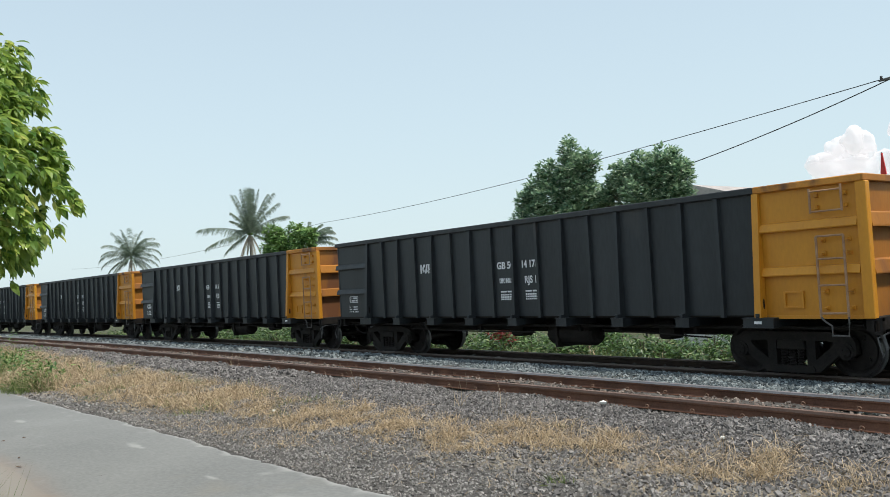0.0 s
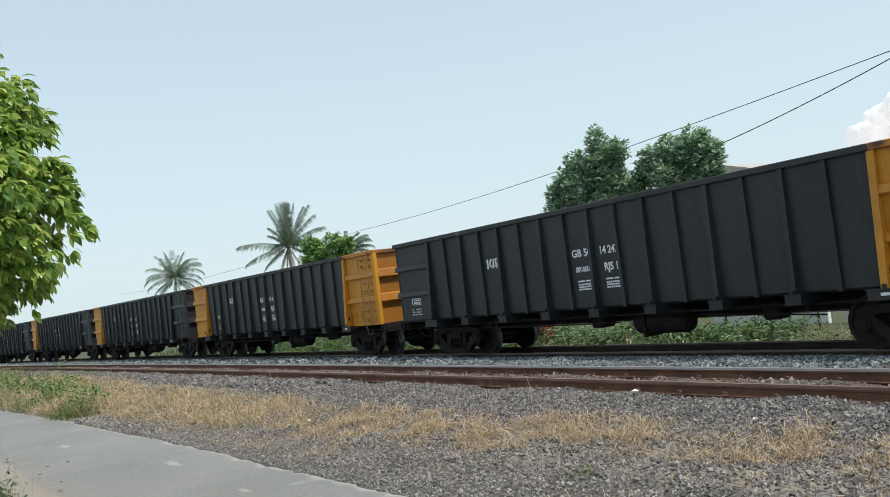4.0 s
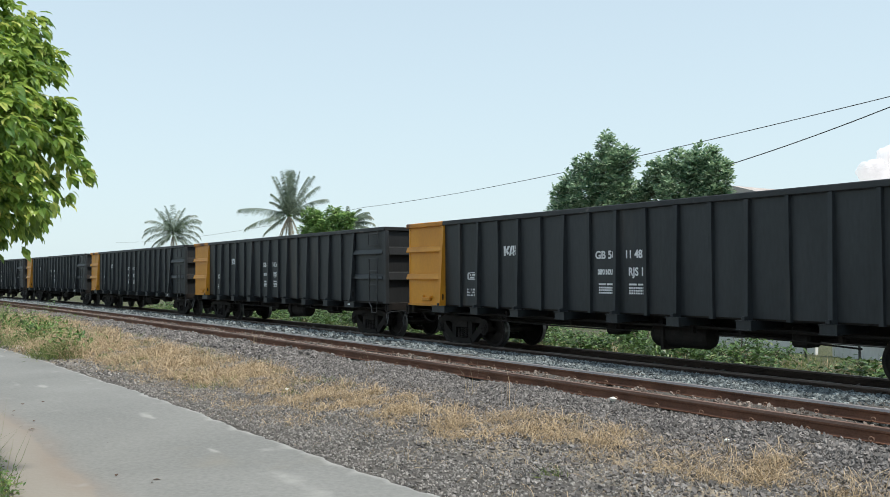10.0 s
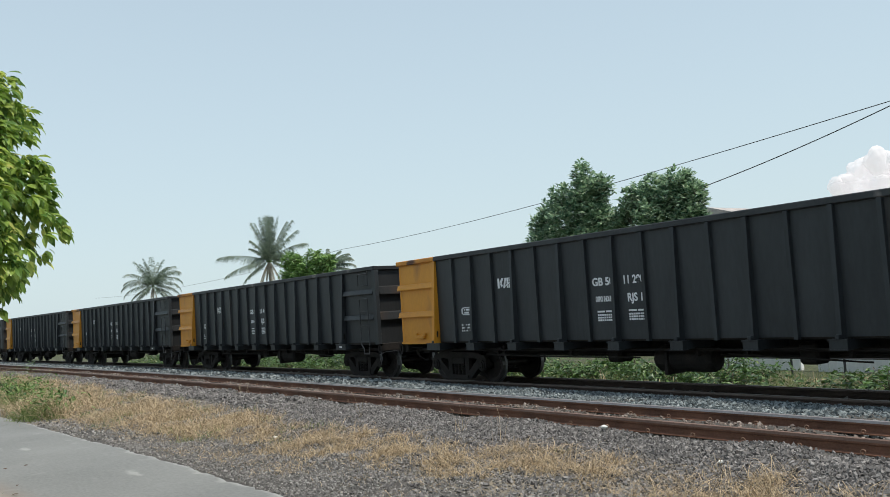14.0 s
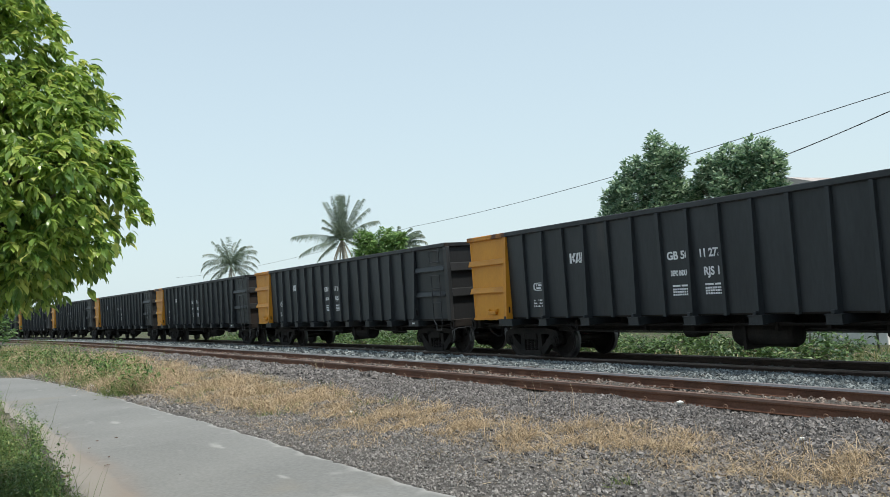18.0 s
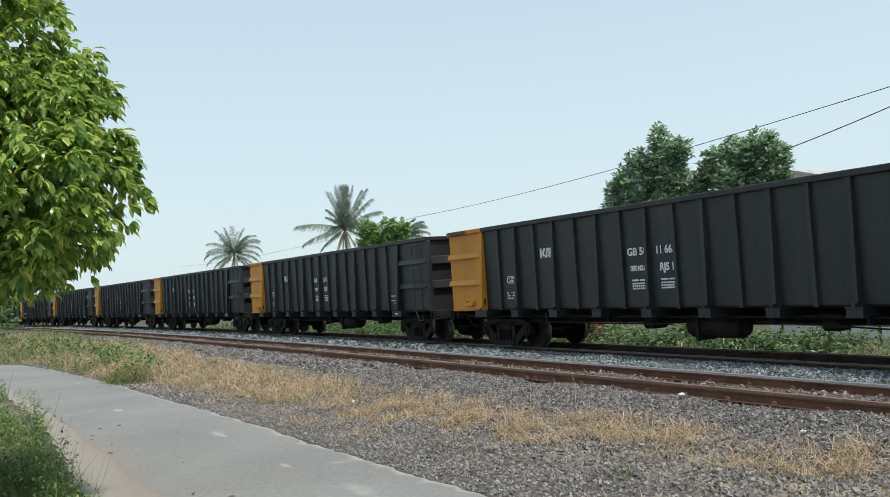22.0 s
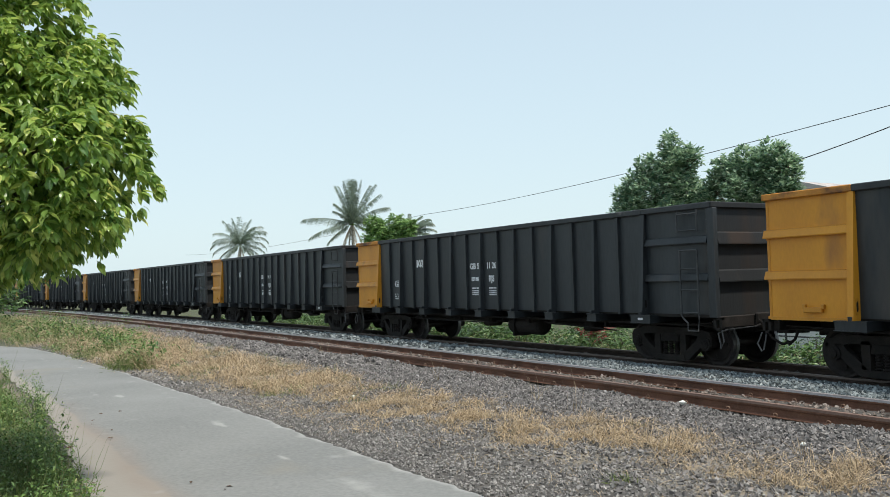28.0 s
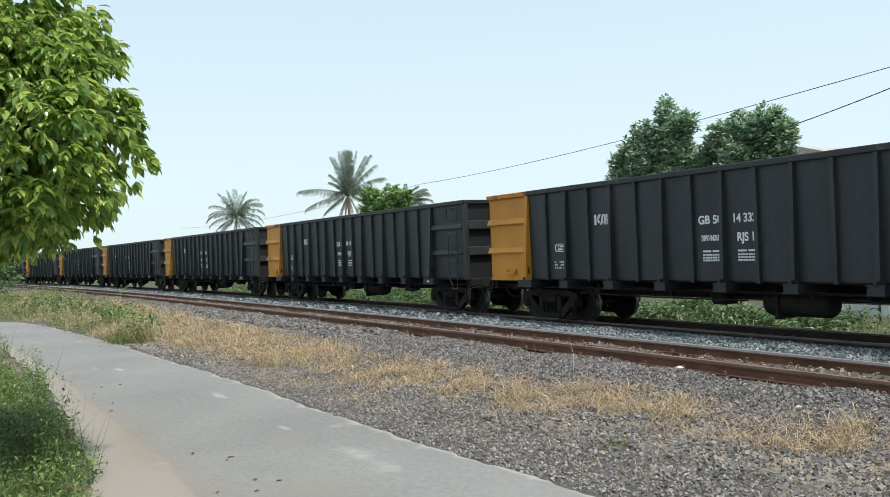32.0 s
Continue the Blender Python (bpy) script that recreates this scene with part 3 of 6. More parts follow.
def stones(name, label, s_range, r_range, count, size, material, seed, lift=0.0, keep=None):
    g = np.random.default_rng(seed)
    s, r = g.uniform(*s_range, count), g.uniform(*r_range, count)
    if keep is not None:
        ok = g.random(count) < keep(s, r)
        s, r = s[ok], r[ok]
    k = len(s)
    sz = size * (0.6 + 0.8 * g.random(k) ** 1.5)
    z = ground_z(r) + rough_z(s, r) + lift + sz * (-0.2 + 1.0 * g.random(k))
    m = poses(on_lines(s, r, z), g.uniform(-3.1, 3.1, (k, 3)) * [0.34, 0.34, 1], np.stack([sz, sz * (0.55 + 0.30 * g.random(k)), sz * (0.50 + 0.35 * g.random(k))], -1))
    v, f = stone_shape(seed)
    return tagged(scatter(name, v, f, m, material), label, kind="stuff")


stones("ballast", "dark grey crushed-stone ballast on the shoulder", (-15, -2.6), (6.05, 7.84), 44000, 0.0185, STONE, 11)
stones("ballast", "dark grey crushed-stone ballast on the shoulder", (-45, -15), (6.7, 7.82), 14000, 0.036, STONE, 12)
stones("ballast", "dusty ballast between the rails of the near track", (-45, 0.5), (7.99, 8.88), 8000, 0.022, DUST, 13, -0.003)
stones("ballast", "clean blue-grey ballast between the tracks", (-16, -3.6), (8.99, 11.40), 28000, 0.024, STONE_BLUE, 14)
stones("ballast", "clean blue-grey ballast between the tracks", (-70, -16), (8.99, 11.40), 17000, 0.044, STONE_BLUE, 15)
stones("ballast", "dark ballast under the train", (-60, 1), (11.4, 13.6), 9000, 0.045, STONE, 16)
stones("gravel", "grey trodden gravel along the lane", (-14, -1.6), (3.45, 6.5), 44000, 0.0135, GRAVEL, 17, keep=lambda s, r: (r > road_right(s) + 0.03) * 1.0)
stones("gravel", "coarse grey stones spilled from the ballast", (-14, -1.8), (4.4, 6.6), 15000, 0.020, STONE, 18, keep=lambda s, r: np.clip((r - 4.3) / 2.2, 0.1, 1))
stones("gravel", "grey trodden gravel along the lane", (-34, -14), (2.6, 6.8), 17000, 0.02, GRAVEL, 19, keep=lambda s, r: (r > road_right(s) + 0.03) * 1.0)


def grass(name, label, s, r, height, width, material, seed, per=14, spread=0.07, flat=0.5):
    """Tufts of blades round the given places."""
    g = np.random.default_rng(seed)
    s, r = np.repeat(s, per) + g.normal(size=len(s) * per) * spread, np.repeat(r, per) + g.normal(size=len(r) * per) * spread
    k = len(s)
    h = height * (0.4 + 0.8 * g.random(k))
    m = poses(on_lines(s, r, ground_z(r) + rough_z(s, r) - 0.01), np.stack([flat * g.normal(size=k), flat * g.normal(size=k), g.uniform(-3.14, 3.14, k)], -1), np.stack([width * (0.7 + 0.6 * g.random(k)), h, h], -1))
    return tagged(scatter(name, BLADE_V, BLADE_F, m, material), label, kind="stuff")


BLADE_V = [(-0.5, 0, 0), (0.5, 0, 0), (0.3, 0.12, 0.55), (-0.3, 0.12, 0.55), (0.0, 0.45, 1.0)]
BLADE_F = [(0, 1, 2, 3), (3, 2, 4)]
g_ = np.random.default_rng(21)


STRAW_V = [(-0.5, 0, 0), (0.5, 0, 0), (-0.42, 0.10, 0.42), (0.42, 0.10, 0.42), (-0.3, 0.36, 0.72), (0.3, 0.36, 0.72), (-0.2, 0.74, 0.74), (0.2, 0.74, 0.74), (0.0, 1.02, 0.50)]
STRAW_F = [(0, 1, 3, 2), (2, 3, 5, 4), (4, 5, 7, 6), (6, 7, 8)]


def straw(name, label, s, r, length, width, seed, per=14, spread=0.07, flat=0.6, wild=0.6):
    """Tousled dry blades: each clump leans its own way, each blade bends over."""
    g = np.random.default_rng(seed)
    k0 = len(s)
    lean = np.repeat(g.uniform(-3.14, 3.14, k0), per)
    tall = np.repeat(0.55 + 0.75 * g.random(k0) ** 2, per)
    s, r = np.repeat(s, per) + g.normal(size=k0 * per) * spread, np.repeat(r, per) + g.normal(size=k0 * per) * spread
    k = len(s)
    h = length * tall * (0.5 + 0.8 * g.random(k))
    m = poses(on_lines(s, r, ground_z(r) + rough_z(s, r) - 0.005), np.stack([-np.abs(flat * (0.4 + g.normal(size=k))), 0.35 * g.normal(size=k), lean + wild * g.normal(size=k) * 1.6], -1), np.stack([width * (0.5 + 0.8 * g.random(k)), h, h], -1))
    return tagged(scatter(name, STRAW_V, STRAW_F, m, GRASS_DRY), label, kind="stuff")


def patches(s, r, size, seed):
    """Smooth blotches from 0 to 1 over the ground."""
    g = np.random.default_rng(seed)
    out = 0 * s
    for k in range(7):
        a, f = g.uniform(0, 6.28), g.uniform(0.6, 1.6) / size
        out = out + np.sin(f * (s * math.cos(a) + r * math.sin(a) * 1.4) * 6.28 + g.uniform(0, 6.28))
    return 0.5 + out / 5.3


def straw_band(count, s0, s1, wide=1.0):
    s = g_.uniform(s0, s1, count)
    mid = np.interp(s, [-34, -22, -15, -11, -8, -6, -4], [5.4, 5.1, 5.2, 5.35, 5.6, 5.95, 6.1])
    half = np.interp(s, [-34, -22, -15, -11, -8, -4], [1.3, 1.05, 0.85, 0.62, 0.6, 0.5])
    return s, mid + wide * half * np.clip(g_.normal(size=count), -1.7, 1.7) * 0.62


def thinned(s, r, least, size=1.1, seed=3):
    ok = patches(s, r, size, seed) > least + 0.16 * g_.normal(size=len(s))
    return s[ok], r[ok]


s_, r_ = thinned(*straw_band(3400, -38, -13), 0.45, 1.5)
straw("dry_grass", "straw-coloured dry grass beside the ballast", s_, r_, 0.27, 0.010, 22, 11, 0.11, 0.55, 0.9)
s_, r_ = thinned(*straw_band(1500, -15, -6.4), 0.55, 0.7)
straw("dry_grass", "tousled golden dry grass at the foot of the ballast", s_, r_, 0.20, 0.0072, 39, 15, 0.075, 0.75, 1.0)
s_, r_ = thinned(*straw_band(700, -7.6, -2), 0.64, 0.9, 5)
straw("dry_grass", "tufts of flattened dry grass among the stones", s_, r_, 0.18, 0.006, 23, 15, 0.07, 0.9, 1.0)
s_ = np.concatenate([c + 0.13 * g_.normal(size=16) for c in (-7.4, -6.1, -5.9, -4.55, -4.45, -4.2, -8.9, -10.2)])
r_ = np.concatenate([c + 0.10 * g_.normal(size=16) for c in (6.2, 6.4, 5.8, 5.75, 6.5, 6.05, 5.5, 5.5)])
straw("dry_grass", "bushy clumps of dry grass among the stones", s_, r_, 0.24, 0.006, 46, 16, 0.05, 0.65, 1.0)
s_, r_ = np.array([-18.3, -18.25, -9.4, -9.35, -8.2, -12.0, -26.0]), np.array([7.5, 7.55, 6.9, 6.95, 6.6, 6.9, 6.9])
grass("dry_stalks", "tall dry stalks standing out of the ballast", s_, r_, 0.5, 0.006, GRASS_DRY, 40, 4, 0.04, 0.25)
s_, r_ = g_.uniform(-18, -3, 700), g_.uniform(4.0, 6.6, 700)
straw("dry_grass", "sparse dry stalks on the gravel", s_, r_, 0.12, 0.005, 24, 7, 0.12, 1.2, 1.5)
s_, r_ = thinned(g_.uniform(-26, -9, 1300), g_.uniform(3.8, 5.2, 1300), 0.45, 1.3, 9)
straw("dry_grass", "matted straw along the lane", s_, r_, 0.14, 0.008, 34, 9, 0.12, 1.3, 1.5)
s_, r_ = thinned(*straw_band(900, -36, -11, 1.3), 0.62, 1.6, 12)
grass("green_grass", "green blades coming up through the straw", s_, r_, 0.16, 0.007, GRASS_GREEN, 47, 12, 0.09, 0.5)
s_, r_ = np.array([-5.35, -5.3, -5.4, -6.9]), np.array([4.75, 4.8, 4.7, 6.4])
grass("green_grass", "small green tuft on the gravel", s_, r_, 0.13, 0.008, GRASS_GREEN, 48, 14, 0.04, 0.5)


def bank(count):
    s = g_.uniform(-62, -19, count)
    r = np.interp(s, [-62, -40, -30, -19], [3.6, 3.4, 4.1, 3.7]) + g_.normal(size=count) * np.interp(s, [-62, -40, -30, -19], [2.0, 1.5, 0.9, 0.25])
    ok = r > road_right(s) + 0.1
    return s[ok], r[ok]


s_, r_ = thinned(*bank(2400), 0.48, 3.5, 14)
grass("green_grass", "rank green grass on the bend of the lane", s_, r_, 0.44, 0.011, GRASS_GREEN, 25, 11, 0.13, 0.55)
s_, r_ = bank(2200)
ok_ = patches(s_, r_, 3.5, 14) < 0.56 + 0.15 * g_.normal(size=len(s_))
straw("dry_grass", "seeding yellow grass on the bend of the lane", s_[ok_], r_[ok_], 0.52, 0.009, 35, 9, 0.13, 0.3)


def weeds(name, label, s, r, height, size, seed, per=16, spread=0.10, mat=None):
    """Low broad-leaved weeds: leaves at many heights round each place."""
    g = np.random.default_rng(seed)
    n = len(s)
    hh = np.repeat(height * (0.4 + 0.8 * g.random(n)), per)
    s, r = np.repeat(s, per) + g.normal(size=n * per) * spread, np.repeat(r, per) + g.normal(size=n * per) * spread
    k = len(s)
    sz = size * (0.5 + 0.8 * g.random(k))
    m = poses(on_lines(s, r, ground_z(r) + hh * g.random(k) ** 0.7), np.stack([0.4 * g.normal(size=k), 0.1 + 0.5 * g.normal(size=k), g.uniform(-3.14, 3.14, k)], -1), np.stack([sz, sz * 0.75, sz], -1))
    return tagged(scatter(name, LEAF_V, LEAF_F, m, mat or WEED), label, kind="stuff")


s_, r_ = thinned(*bank(700), 0.55, 3.5, 14)
weeds("weeds", "green broad-leaved weeds on the bend of the lane", s_, r_, 0.62, 0.11, 36, 22, 0.17)


def verge(count):
    s = g_.uniform(-24, -5.3, count)
    r = g_.uniform(0.1, 1.05, count) * np.interp(s, [-24, -18, -13, -10, -8, -5.3], [0.80, 0.80, 0.86, 0.94, 1.0, 0.5])
    ok = r - s * s / 1666 > 0.18
    return s[ok], r[ok]


s_, r_ = verge(900)
grass("green_grass", "green grass between the fence and the lane", s_, r_, 0.20, 0.008, GRASS_GREEN, 26, 14, 0.05, 0.5)
s_, r_ = verge(1000)
weeds("weeds", "low green weeds between the fence and the lane", s_, r_, 0.24, 0.042, 37, 26, 0.06)
s_ = np.concatenate([g_.uniform(-19, -6.5, 34), -13.0 + 0.5 * g_.normal(size=16), -8.6 + 0.5 * g_.normal(size=22)])
r_ = road_left(s_) - 0.08 - 0.30 * g_.random(72)
weeds("weeds", "taller straggling weeds along the lane", s_, r_, 0.52, 0.038, 41, 46, 0.03)
grass("green_grass", "seeding grass stems along the lane", s_, r_, 0.55, 0.006, GRASS_GREEN, 42, 6, 0.06, 0.3)
s_, r_ = thinned(g_.uniform(-60, -9, 1700), g_.uniform(13.9, 20, 1700), 0.52, 2.2, 15)
grass("green_grass", "grass and weeds behind the far track", s_, r_, 0.34, 0.012, GRASS_GREEN, 27, 12, 0.15, 0.45)
s_, r_ = thinned(g_.uniform(-40, -2, 1100), g_.uniform(14.0, 19, 1100), 0.52, 2.0, 16)
straw("dry_grass", "dry grass behind the far track", s_, r_, 0.36, 0.010, 28, 12, 0.15, 0.4)
s_, r_ = thinned(g_.uniform(-50, -12, 1900), g_.uniform(14.1, 19.5, 1900), 0.47, 2.4, 17)
s_, r_ = np.concatenate([s_, g_.uniform(-12, 2, 50)]), np.concatenate([r_, g_.uniform(14.2, 15.6, 50)])
weeds("weeds", "leafy weeds behind the far track", s_, r_, 0.46, 0.13, 38, 22, 0.2, WEED_DARK)

# ---------- small things on the ground ----------
def lump(name, label, s, r, z, size, mat, category, seed):
    v, f = stone_shape(seed)
    me = bpy.data.meshes.new(name)
    me.from_pydata([(x * size, y * size * 0.75, zz * size * 0.55) for x, y, zz in v], [], f)
    me.materials.append(mat)
    o = tagged(new(name, me), label, category)
    o.location = on_line(s, r, z)
    return o


PALE_STONE = surface("pale_stone", (0.6, 0.58, 0.53), (0.8, 0.78, 0.72), 0.8, 0, 9, 50, 0.2)
lump("white_stone", "pale white stone lying on the dark ballast", -7.45, 7.70, 0.165, 0.055, PALE_STONE, "stone", 51)
lump("white_stone", "small pale stone on the gravel", -5.2, 6.9, 0.11, 0.035, PALE_STONE, "stone", 52)
lump("white_stone", "small pale stone among dry grass", -11.6, 5.2, 0.06, 0.035, PALE_STONE, "stone", 53)
lump("litter", "crumpled white plastic litter at the lane's edge", -22.6, 3.35, 0.03, 0.11, PALE_STONE, "litter", 54)
lump("litter", "scrap of white paper at the lane's edge", -20.6, 3.45, 0.02, 0.07, PALE_STONE, "litter", 55)
gl = np.random.default_rng(61)
ls_, lr_ = gl.uniform(-13, -3, 46), 0.3 + 1.9 * gl.random(46) ** 1.3
lr_ = np.maximum(lr_, road_left(ls_) + 0.05)
lm = poses(on_lines(ls_, lr_, 0.024), np.stack([0.2 * gl.normal(size=46), 0.15 * gl.normal(size=46), gl.uniform(-3, 3, 46)], -1), np.repeat((0.03 + 0.05 * gl.random(46))[:, None], 3, 1))
tagged(scatter("fallen_leaves", LEAF_V, LEAF_F, lm, surface("dead_leaf", (0.05, 0.03, 0.018), (0.13, 0.075, 0.04), 0.8, 0, 9, 40, 0.1)), "dry brown leaves scattered on the lane", kind="stuff")

def sprig(name, label, category, s, r, height, spread, leaves, seed, mat, lying=False):
    """A few thin stems with leaves along them."""
    t = tagged(new(name), label, category)
    t.location = on_line(s, r, float(ground_z(r)) - 0.01)
    g = np.random.default_rng(seed)
    for k in range(5):
        a = g.uniform(0, 6.28)
        top = Vector((math.cos(a) * spread, math.sin(a) * spread, height * (0.6 + 0.5 * g.random())))
        if lying:
            top = Vector((spread * (1 - 2 * g.random()), spread * (1 - 2 * g.random()), height * g.random() + 0.04))
        pts = [Vector((0, 0, 0.0)), top * 0.5 + Vector((0, 0, height * 0.12)), top]
        stem = part("stem", tube(bmesh.new(), pts, 0.008, 5, 0.003), BARK, t)
        where = np.array([pts[1].lerp(pts[2], u) if u > 0 else pts[0].lerp(pts[1], u + 1) for u in g.uniform(-0.6, 1, leaves)])
        sz = 0.07 + 0.07 * g.random(leaves)
        o = scatter("leaves", LEAF_V, LEAF_F, poses(where, np.stack([0.4 * g.normal(size=leaves), 0.3 + 0.4 * g.normal(size=leaves), g.uniform(-3.1, 3.1, leaves)], -1), np.stack([sz, sz * 0.8, sz], -1)), mat)
        o.parent = t
    return t


for k, (s, r, h) in enumerate(((-31.0, 3.6, 1.15), (-29.5, 3.9, 0.8), (-33.5, 3.2, 0.9), (-26.5, 4.2, 0.7), (-24.0, 3.9, 0.6))):
    sprig("weed", "tall straggling green weed on the bend of the lane", "weed", s, r, h, 0.28, 16, 81 + k, WEED)
sprig("fallen_branch", "small fallen leafy branch on the gravel", "branch", -18.4, 4.2, 0.16, 0.35, 9, 90, WEED, True)


# ---------- rail clips ----------
clip_bm = bmesh.new()
tube(clip_bm, [(-0.05 + 0.0 * k, 0.05 - 0.1 * k, 0.012) for k in (0, 0.5)] + [(-0.012 + 0.036 * math.cos(a), -0.01 - 0.006 * a, 0.045 + 0.036 * math.sin(a)) for a in (math.pi * (1.15 - 1.5 * k / 9) for k in range(10))], 0.0095, 5)
clip_me = bpy.data.meshes.new("rail_clip")
clip_bm.to_mesh(clip_me)
clip_bm.free()
clip_me.materials.append(CLIP)
for j, (ra, top) in enumerate(((NEAR_RAILS[0], NEAR_TOP), (NEAR_RAILS[1], NEAR_TOP))):
    for i in range(64):
        s = -1.0 - 0.65 * i + 0.1 * j
        for off in (-0.075, 0.075):
            o = new("rail_clip", clip_me)
            o.parent = rails[j]
            p = on_line(s, ra + off, top - RAIL_H + 0.012)
            o.matrix_basis = pose(p.x, p.y, p.z, 0, 0, (0 if off < 0 else 180) - math.degrees(s / 833)) @ Matrix.Scale(0.62, 4)

# ---------- the coal wagons ----------
PITCH = 14.49
HALF = 6.73                      # half the body's length
ZB, ZT = 0.92, 2.79               # body from rail top
YS = 1.24                         # side sheets
SEAM_T, SEAM_L = -5.28, 5.17    # posts beside the plain end and the ladder end
STEP = (SEAM_L - SEAM_T) / 16
TURNED = pose(0, 0, 0, 0, 0, 180)


def lettering(text, size, x, z, parent, width=None, name="lettering"):
    """Stencilled white letters on the side sheet."""
    cu = bpy.data.curves.new(name, "FONT")
    cu.body, cu.size, cu.extrude, cu.offset = text, size, 0.001, 0.006
    ob = bpy.data.objects.new(name, cu)
    me = bpy.data.meshes.new_from_object(ob)
    bpy.data.objects.remove(ob)
    co = np.empty(len(me.vertices) * 3)
    me.vertices.foreach_get("co", co)
    co = co.reshape(-1, 3)
    if width:
        co[:, 0] *= width / max(co[:, 0].max(), 0.01)
    out = np.stack([x + co[:, 0], -YS - 0.004 - co[:, 2], z + co[:, 1]], -1)
    me.vertices.foreach_set("co", out.ravel())
    me.materials.clear()
    me.materials.append(MARK)
    o = new(name, me)
    o.parent = parent
    return tagged(o, "white stencilled letters", kind="stuff")


def bars(name, rects, parent):
    """Plain painted bars on the side sheet: (x0, x1, z0, z1)."""
    bm = bmesh.new()
    for x0, x1, z0, z1 in rects:
        box(bm, x0, x1, -YS - 0.005, -YS - 0.002, z0, z1)
    o = part(name, bm, MARK, parent)
    return tagged(o, "rows of small white stencilled writing", kind="stuff")


def wagon_side(w, plain, ladder):
    """One long side as seen from the track side (-y), with its plain and its ladder end in the given paints."""
    made = []

    def add(name, bm, mat, label=""):
        o = part(name, bm, mat, w, label)
        made.append(o)
        return o
    # sheets
    add("side_sheet", box(bmesh.new(), SEAM_T, SEAM_L, -YS, -YS + 0.03, ZB, ZT - 0.10), BLACK)
    add("end_panel", box(bmesh.new(), -HALF + 0.05, SEAM_T, -YS + 0.012, -YS + 0.03, ZB, ZT - 0.10), plain)
    add("end_panel", box(bmesh.new(), SEAM_L, HALF - 0.05, -YS + 0.012, -YS + 0.03, ZB, ZT - 0.10), ladder)
    # top chord in three lengths
    for x0, x1, mat in ((-HALF, SEAM_T + 0.02, plain), (SEAM_T + 0.02, SEAM_L - 0.02, BLACK), (SEAM_L - 0.02, HALF, ladder)):
        add("top_chord", soften(box(bmesh.new(), x0, x1, -YS - 0.06, -YS + 0.05, ZT - 0.10, ZT), 0.012), RUSTED_YELLOW if mat is YELLOW else CHORD_BLACK)
    # seam posts, deeper towards the foot, slotted
    for x, mat in ((SEAM_T, plain), (SEAM_L, ladder)):
        bm = bmesh.new()
        yt, yb = -YS - 0.045, -YS - 0.17
        v = [bm.verts.new(p) for p in ((x - 0.05, -YS, ZB - 0.03), (x + 0.05, -YS, ZB - 0.03), (x + 0.05, yb, ZB - 0.03), (x - 0.05, yb, ZB - 0.03), (x - 0.05, -YS, ZT - 0.10), (x + 0.05, -YS, ZT - 0.10), (x + 0.05, yt, ZT - 0.10), (x - 0.05, yt, ZT - 0.10))]
        for f in ((0, 3, 2, 1), (4, 5, 6, 7), (0, 1, 5, 4), (1, 2, 6, 5), (2, 3, 7, 6), (3, 0, 4, 7)):
            bm.faces.new([v[i] for i in f])
        add("seam_post", bm, mat)
        # an oval lashing eye in the post's flank: a rim and the dark slot in it
        for name_, ry_, rz_, out_, paint in (("eye_rim", 0.046, 0.118, 0.058, mat), ("lashing_slot", 0.020, 0.075, 0.062, GRIME)):
            bm = bmesh.new()
            ring = [(-YS - 0.080 + ry_ * math.cos(a), ZB + 0.17 + rz_ * math.copysign(abs(math.sin(a)) ** 0.6, math.sin(a))) for a in (2 * math.pi * k / 12 for k in range(12))]
            vs = [bm.verts.new((x + out_, yy, zz)) for yy, zz in ring]
            vb = [bm.verts.new((x + 0.045, yy, zz)) for yy, zz in ring]
            bm.faces.new(vs)
            bm.faces.new(vb[::-1])
            for k in range(12):
                bm.faces.new((vs[k], vb[k], vb[(k + 1) % 12], vs[(k + 1) % 12]))
            add(name_, bm, paint)
    # corner posts: a stout one at the ladder end, a thin folded edge at the plain end; rails with sloping faces
    for sx, mat in ((-1, plain), (1, ladder)):
        x = sx * (HALF - 0.05)
        if sx > 0:
            add("corner_post", soften(box(bmesh.new(), x - 0.05, x + 0.10, -YS - 0.05, -YS + 0.058, ZB - 0.05, ZT - 0.10), 0.01), mat)
        else:
            add("corner_post", soften(box(bmesh.new(), x - 0.045, x + 0.005, -YS + 0.002, -YS + 0.06, ZB - 0.05, ZT - 0.10), 0.006), mat)
        xa, xb = (x - 0.066, SEAM_T - 0.05) if sx < 0 else (SEAM_L + 0.05, x - 0.05)
        for z in (1.54, 2.17):
            add("panel_rail", prism_yz(xa, xb, [(-YS + 0.012, z - 0.06), (-YS - 0.064, z - 0.06), (-YS - 0.068, z - 0.045), (-YS - 0.034, z + 0.06), (-YS + 0.012, z + 0.07)]), mat)
        add("sole_bar", box(bmesh.new(), min(xa, x), max(xb, x), -YS - 0.01, -YS + 0.03, ZB - 0.05, ZB), mat if mat is not BLACK else GRIME)
    # a small bracket on the plain end, a plate on the ladder end
    if plain is YELLOW:
        bm = soften(box(bmesh.new(), -6.10, -5.80, -YS - 0.06, -YS + 0.012, ZB + 0.07, ZB + 0.15), 0.01)
        box(bm, -6.13, -6.08, -YS - 0.035, -YS + 0.012, ZB + 0.13, ZB + 0.19)
        box(bm, -5.82, -5.77, -YS - 0.035, -YS + 0.012, ZB + 0.13, ZB + 0.19)
        add("lashing_hook", bm, plain)
